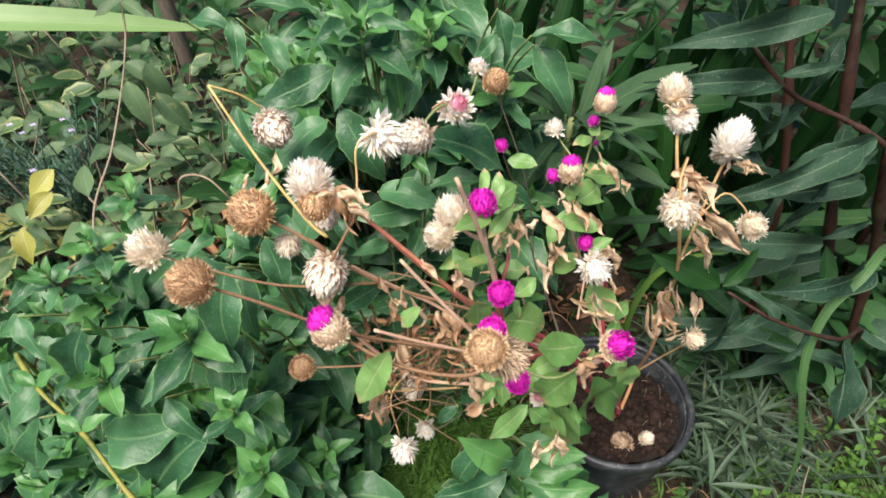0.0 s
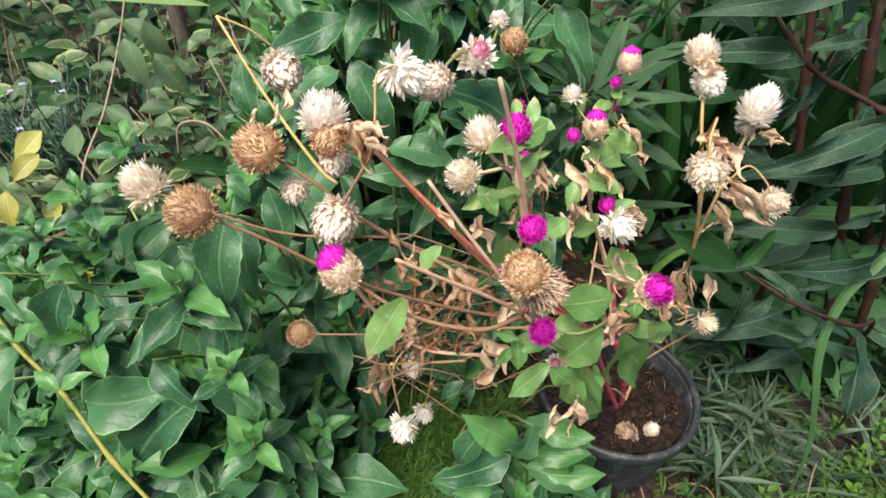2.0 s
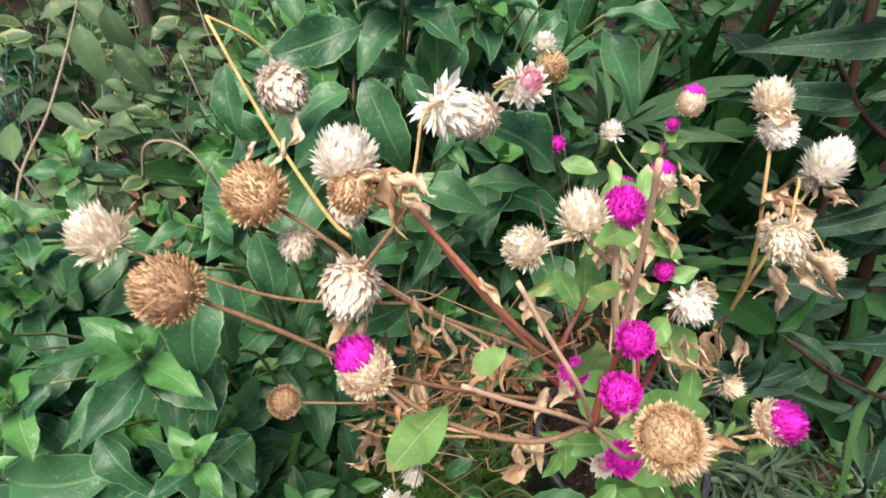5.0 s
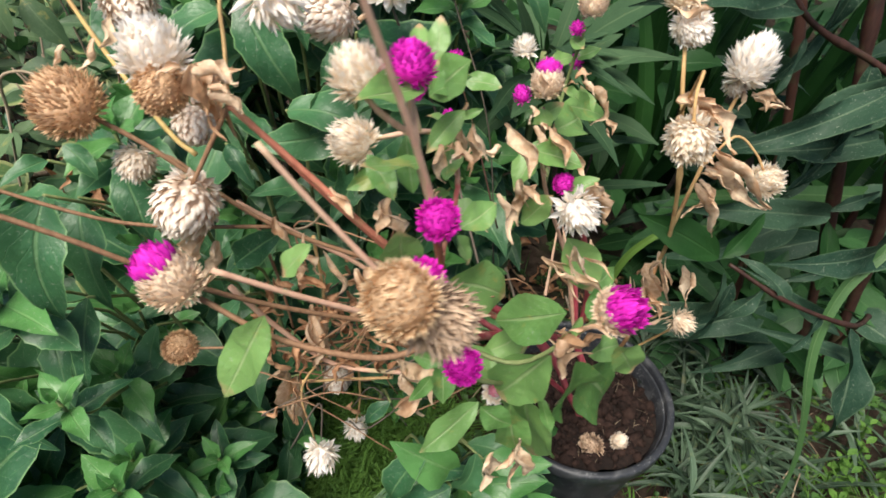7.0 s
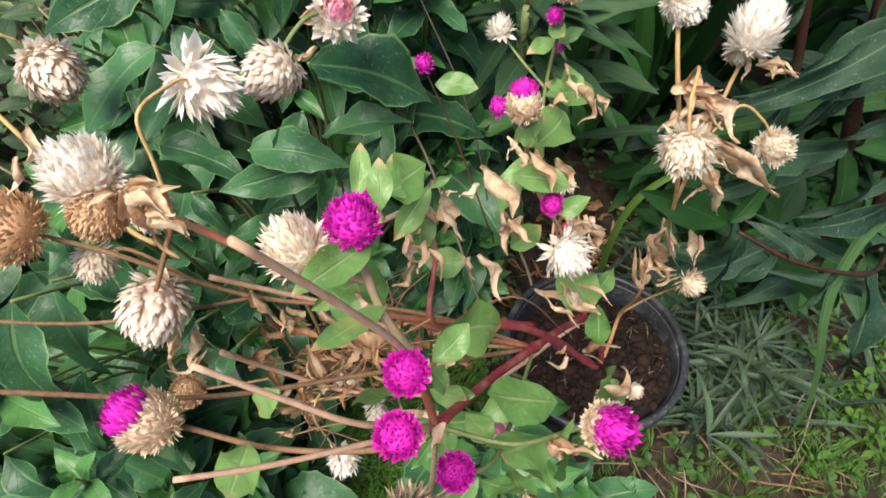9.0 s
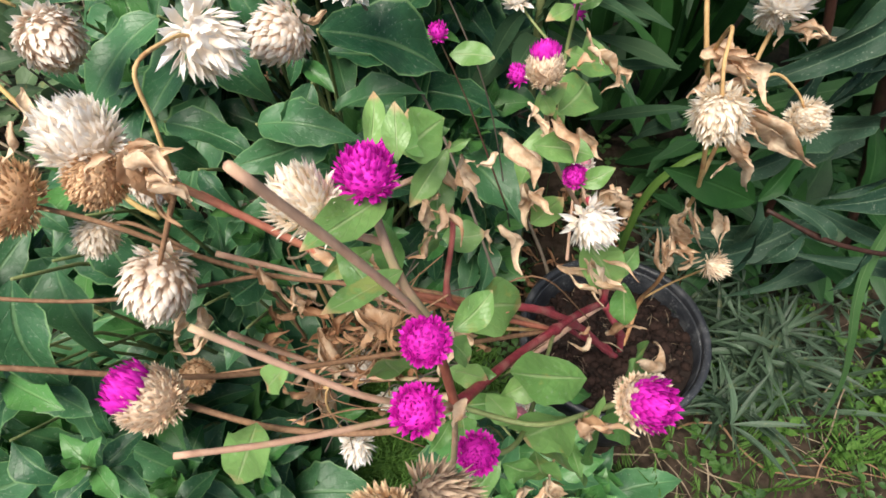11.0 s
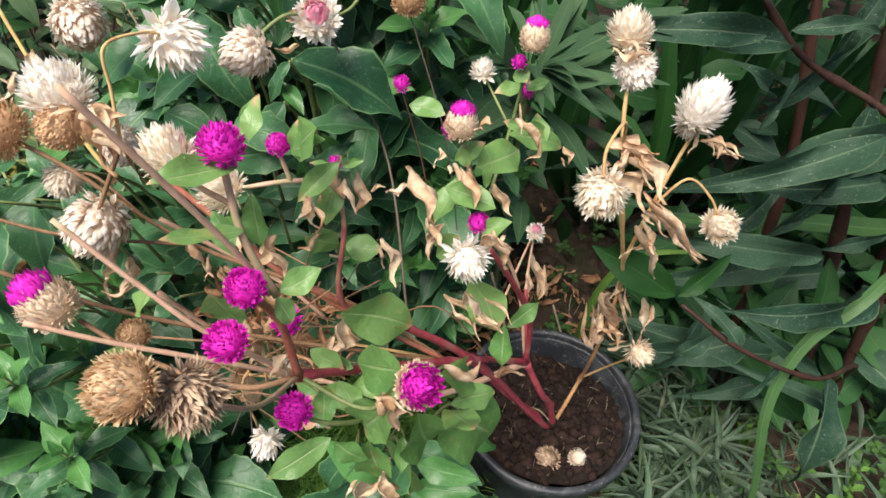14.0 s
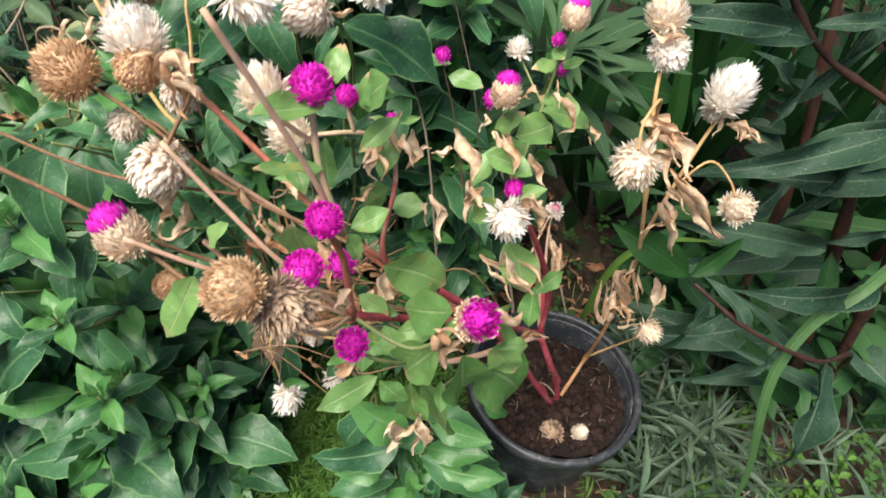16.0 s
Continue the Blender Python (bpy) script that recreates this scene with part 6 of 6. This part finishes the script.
# ---- mixed planting at the far side of the bed ----
mrng = random.Random(61)
edged = Leaves("leaf", M['pale_edge'], [leaf_shape(mrng, mrng.uniform(0.5, 0.65), 0.48, 0.3, mrng.uniform(0, .4), mrng.uniform(-.4, .4), 0.05, nu=2, nv=5) for _ in range(6)])
dull = Leaves("leaf", M['dull'], [leaf_shape(mrng, mrng.uniform(0.4, 0.55), 0.45, 0.4, mrng.uniform(0, .5), mrng.uniform(-.4, .4), 0.05, nv=6) for _ in range(6)])
edged_shrub = thing("pale_edged_shrub", (-0.47, 0.68, 0.0), "small-leaved shrub with green leaves edged in cream", "shrub")
for i in range(130):
    o = np.array((mrng.uniform(-0.80, -0.22), mrng.uniform(0.55, 1.02), 0.0))
    top = o + np.array((mrng.gauss(0, .05), mrng.gauss(-.04, .04), mrng.uniform(0.16, 0.36)))
    mid = (o + top) / 2 + np.array((mrng.gauss(0, .02), mrng.gauss(0, .02), 0.02))
    part("twig", tube("twig", [o, mid, top], 0.0022, 0.0009, M['twig'], 5, 4), edged_shrub)
    for q in range(9):
        t = 0.3 + 0.7 * q / 8
        at = mid + (top - mid) * (2 * t - 1) if t > 0.5 else o + (mid - o) * 2 * t
        a = mrng.uniform(0, 6.28)
        if mrng.random() < 0.35:
            continue
        (edged if mrng.random() < 0.2 else dull).one(edged_shrub, basis(at, (math.cos(a), math.sin(a) - .2, mrng.uniform(-.3, .6)), (0, -.4, 1), mrng.uniform(0.026, 0.052)), i + q)

herb_bits = Leaves("sprig", M['herb'], [leaf_shape(mrng, 0.16, 0.5, 0.2, 0.3, 0.3, nu=1, nv=3) for _ in range(4)])
herb = thing("blue_green_herb", (-0.47, 0.57, 0.0), "bushy herb with fine blue-green needle leaves", "herb")
for i in range(60):
    tip = np.array((mrng.gauss(-0.49, 0.05), mrng.gauss(0.57, 0.03), mrng.gauss(0.275, 0.03)))
    foot = np.array((-0.48 + mrng.gauss(0, .02), 0.59 + mrng.gauss(0, .02), 0.12))
    part("stalk", tube("stalk", [foot, (tip + foot) / 2 + np.array((0, 0.01, 0)), tip], 0.0012, 0.0007, M['herb'], 4, 3), herb)
    d = unit(tip - foot)
    for q in range(26):
        at = tip - d * 0.0028 * q
        a = q * 2.4
        herb_bits.later(basis(at, unit(np.array((math.cos(a), math.sin(a), 0.5)) + d * 0.6), (0, 0, 1), mrng.uniform(0.008, 0.015)), q)
herb_bits.join("needles", herb)
petals = Leaves("petal", M['lilac'], [leaf_shape(mrng, 0.6, 0.5, 0.4, 0.3, 0.1, nu=1, nv=3)])
for i in range(7):
    o = np.array((mrng.gauss(-0.45, 0.03), mrng.gauss(0.56, 0.02), mrng.gauss(0.32, 0.01)))
    for q in range(4):
        petals.later(basis(o, (math.cos(q * 1.57), math.sin(q * 1.57), .5), (0, 0, 1), 0.0045), 0)
petals.join("blossoms", herb, "tiny lilac blossoms")

yellow = Leaves("leaf", M['yellow'], [leaf_shape(mrng, 0.5, 0.45, 0.35, mrng.uniform(0, .5), mrng.uniform(-.4, .4), 0.04) for _ in range(4)])
sallow = thing("yellowing_plant", (-0.50, 0.53, 0.0), "low plant with yellow and pale-edged leaves", "garden plant")
for i in range(30):
    o = np.array((mrng.uniform(-0.56, -0.40), mrng.uniform(0.47, 0.58), mrng.uniform(0.10, 0.25)))
    a = mrng.uniform(0, 6.28)
    d = (math.cos(a), math.sin(a) - .3, mrng.uniform(-.2, .6))
    (yellow if i % 5 < 2 else edged).one(sallow, basis(o, d, (0, -.4, 1), mrng.uniform(0.03, 0.055)), i)
    if i % 3 == 0:
        part("stalk", tube("stalk", [(-0.50, 0.55, 0.0), (o + np.array((-0.50, 0.55, 0.0))) / 2, o], 0.0016, 0.0008, M['stem_green'], 5, 4), sallow)

for a, b in (((-0.427, 0.53, 0.291), (-0.453, 0.5, 0.273)), ((-0.426, 0.51, 0.275), (-0.443, 0.48, 0.261)), ((-0.456, 0.48, 0.248), (-0.448, 0.45, 0.22))):
    span_leaf(yellow, sallow, a, b, (0.2, -0.6, 0.7), mrng.randrange(4), 1.1, "large yellowed leaf")

vine = thing("climbing_vine", (-0.33, 0.42, 0.0), "thin dark climbing vine with a few soft green leaves", "vine")
VINE = [(-0.315, 0.63, 0.60), (-0.324, 0.60, 0.447), (-0.327, 0.57, 0.396), (-0.332, 0.50, 0.338), (-0.33, 0.42, 0.301), (-0.325, 0.38, 0.20), (-0.32, 0.37, 0.02)]
part("stem", tube("stem", VINE, 0.0009, 0.0013, M['twig'], 6, 8), vine)
for p in VINE[1:5]:
    for s in (-1, 1):
        dull.one(vine, basis(p, (s, -0.5, -0.4), (0.2 * s, -.6, .8), mrng.uniform(0.028, 0.045)), mrng.randrange(20))
for p, q in (((-0.30, 0.56, 0.40), (-0.29, 0.55, 0.362)), ((-0.295, 0.55, 0.372), (-0.262, 0.53, 0.335)), ((-0.315, 0.54, 0.39), (-0.292, 0.50, 0.33))):
    dull.one(vine, basis(p, np.array(q) - np.array(p), (0, -.7, .6), 0.05), mrng.randrange(20))
for k in range(5):
    o = np.array((mrng.uniform(-0.36, -0.2), mrng.uniform(0.58, 0.66), mrng.uniform(0.38, 0.46)))
    pts = [o + np.array((0.012 * q * math.cos(k) + 0.008 * math.sin(q * 2), 0.004 * q, -0.012 * q + 0.006 * math.cos(q * 2.4))) for q in range(7)]
    part("tendril", tube("tendril", pts, 0.0008, 0.0006, M['stem_green'], 5, 4), vine, "pale curling tendril")

blade_clump = thing("pale_strap_leaf_plant", (-0.75, 0.88, 0.0), "plant with a long pale green arching blade", "garden plant")
part("blade", ribbon("blade", [(-0.75, 0.90, 0.05), (-0.76, 0.84, 0.28), (-0.70, 0.80, 0.352), (-0.60, 0.80, 0.352), (-0.48, 0.84, 0.332), (-0.36, 0.89, 0.305)], 0.045, M['pale_strap']), blade_clump)
part("blade", ribbon("blade", [(-0.76, 0.88, 0.03), (-0.84, 0.84, 0.26), (-0.80, 0.76, 0.34), (-0.70, 0.72, 0.33)], 0.035, M['pale_strap']), blade_clump)
post = thing("tree_stem", (-0.46, 1.0, 0.0), "grey-brown stem of a small tree", "tree")
part("trunk", tube("trunk", [(-0.45, 1.0, -0.02), (-0.455, 0.99, 0.2), (-0.47, 1.0, 0.4), (-0.48, 1.02, 0.8)], 0.014, 0.011, M['bark'], 12, 6, (), 0.06), post)
dead = thing("fallen_branch", (-0.44, 0.52, 0.0), "bare grey forked branch lying among the leaves", "branch")
part("limb", tube("limb", [(-0.50, 0.40, 0.05), (-0.472, 0.45, 0.158), (-0.446, 0.52, 0.160), (-0.40, 0.60, 0.155), (-0.36, 0.66, 0.12)], 0.005, 0.003, M['twig'], 8, 5, (0.4,), 0.1), dead)
part("limb", tube("limb", [(-0.446, 0.52, 0.158), (-0.42, 0.53, 0.19), (-0.38, 0.54, 0.20)], 0.003, 0.0015, M['twig'], 6, 5), dead)
wand = thing("yellow_shoot", (-0.34, 0.30, 0.0), "arching yellow-green woody shoot", "shoot")
part("stem", tube("stem", [(-0.36, 0.32, 0.0), (-0.335, 0.285, 0.27), (-0.289, 0.24, 0.300), (-0.247, 0.21, 0.291), (-0.201, 0.17, 0.282), (-0.16, 0.14, 0.27)], 0.0017, 0.0012, M['stem_yellow'], 8, 7, (0.35, 0.6, 0.8), 0.1), wand)
for p in ((-0.289, 0.24, 0.303), (-0.247, 0.21, 0.294)):
    for s in (-1, 1):
        new_leaves.one(wand, basis(p, (s * .8, .3, .5), (0, -.4, 1), 0.022), mrng.randrange(6))

litter = Leaves("dead_leaf", M['dry_brown'], [crumpled(mrng, mrng.uniform(0.3, 0.6), 7) for _ in range(8)])
for i in range(420):
    o = (mrng.uniform(-0.75, 0.20), mrng.uniform(0.40, 0.95), 0.01 + 0.12 * mrng.random() ** 2)
    litter.later(basis(o, (mrng.gauss(0, 1), mrng.gauss(0, 1), mrng.gauss(0, .4)), (0, 0, 1), mrng.uniform(0.02, 0.05)), i)
for i in range(60):
    o = (mrng.uniform(-0.45, -0.22), mrng.uniform(0.46, 0.62), mrng.uniform(0.02, 0.2))
    litter.later(basis(o, (mrng.gauss(0, 1), mrng.gauss(0, 1), mrng.gauss(0, .4)), (0, 0, 1), mrng.uniform(0.02, 0.045)), i)
for i in range(150):
    o = (mrng.uniform(0.06, 0.34), mrng.uniform(0.44, 0.62), mrng.uniform(0.006, 0.03))
    litter.later(basis(o, (mrng.gauss(0, 1), mrng.gauss(0, 1), mrng.gauss(0, .2)), (0, 0, 1), mrng.uniform(0.012, 0.035)), i)
litter.join("leaf_litter", None, "brown dead leaves lying under the shrubs", "leaf litter")

# ---- loose stalks ----
def stalk(pts, r, mat, label):
    ob = new("dead_stalk", tube("dead_stalk", pts, r, r * 0.7, M[mat], 6, 6, (), 0.15))
    return tagged(ob, label, "stalk", "dead stalks")


stalk([(0.142, 0.285, 0.016), (0.165, 0.281, 0.018), (0.190, 0.279, 0.017), (0.214, 0.275, 0.019)], 0.0011, 'straw', "pale straw lying in front of the black pot")
stalk([(0.252, 0.300, 0.010), (0.262, 0.298, 0.026), (0.285, 0.293, 0.028), (0.298, 0.277, 0.018), (0.316, 0.254, 0.014), (0.339, 0.246, 0.012), (0.363, 0.240, 0.012), (0.392, 0.230, 0.012)], 0.0012, 'stem_brown', "bowed brown dead stalk on the grass")
stalk([(0.375, 0.262, 0.006), (0.382, 0.275, 0.03), (0.386, 0.292, 0.055), (0.388, 0.30, 0.07)], 0.0009, 'straw', "thin upright straw in the grass")
for pts in (((0.335, 0.262, 0.012), (0.350, 0.252, 0.016), (0.372, 0.249, 0.014), (0.408, 0.232, 0.010)),
            ((0.358, 0.236, 0.010), (0.366, 0.250, 0.020), (0.380, 0.262, 0.022), (0.404, 0.280, 0.014)),
            ((0.372, 0.242, 0.012), (0.398, 0.241, 0.014), (0.430, 0.232, 0.010)),
            ((0.400, 0.255, 0.014), (0.418, 0.240, 0.016), (0.424, 0.222, 0.010)),
            ((0.318, 0.330, 0.030), (0.312, 0.318, 0.045), (0.306, 0.300, 0.030))):
    stalk(pts, 0.0008, 'stem_brown', "thin brown dead stalk tangled on the ground")
stalk([(0.262, 0.262, 0.012), (0.270, 0.247, 0.014), (0.275, 0.232, 0.012)], 0.0009, 'straw', "short bleached straw lying on the ground")
stalk([(-0.038, 0.287, 0.362), (-0.032, 0.283, 0.367), (-0.026, 0.280, 0.374), (-0.022, 0.279, 0.381)], 0.0008, 'straw', "thin pale tendril among the dry stems")
stalk([(-0.196, 0.345, 0.385), (-0.189, 0.340, 0.409), (-0.180, 0.340, 0.415), (-0.166, 0.335, 0.416), (-0.155, 0.330, 0.408), (-0.150, 0.335, 0.39)], 0.0009, 'straw', "thin pale arched stalk in the shrub")
stalk([(0.140, 0.395, 0.005), (0.150, 0.42, 0.05), (0.142, 0.45, 0.10), (0.120, 0.47, 0.16)], 0.0022, 'twig', "bare brown stick leaning behind the pot")
stalk([(0.230, 0.44, 0.0), (0.215, 0.452, 0.06), (0.19, 0.47, 0.12)], 0.0016, 'twig', "bare brown stick leaning behind the pot")
stalk([(0.161, 0.352, 0.098), (0.164, 0.342, 0.128), (0.172, 0.335, 0.138), (0.182, 0.331, 0.130)], 0.0009, 'straw', "pale looped root over the potting soil")
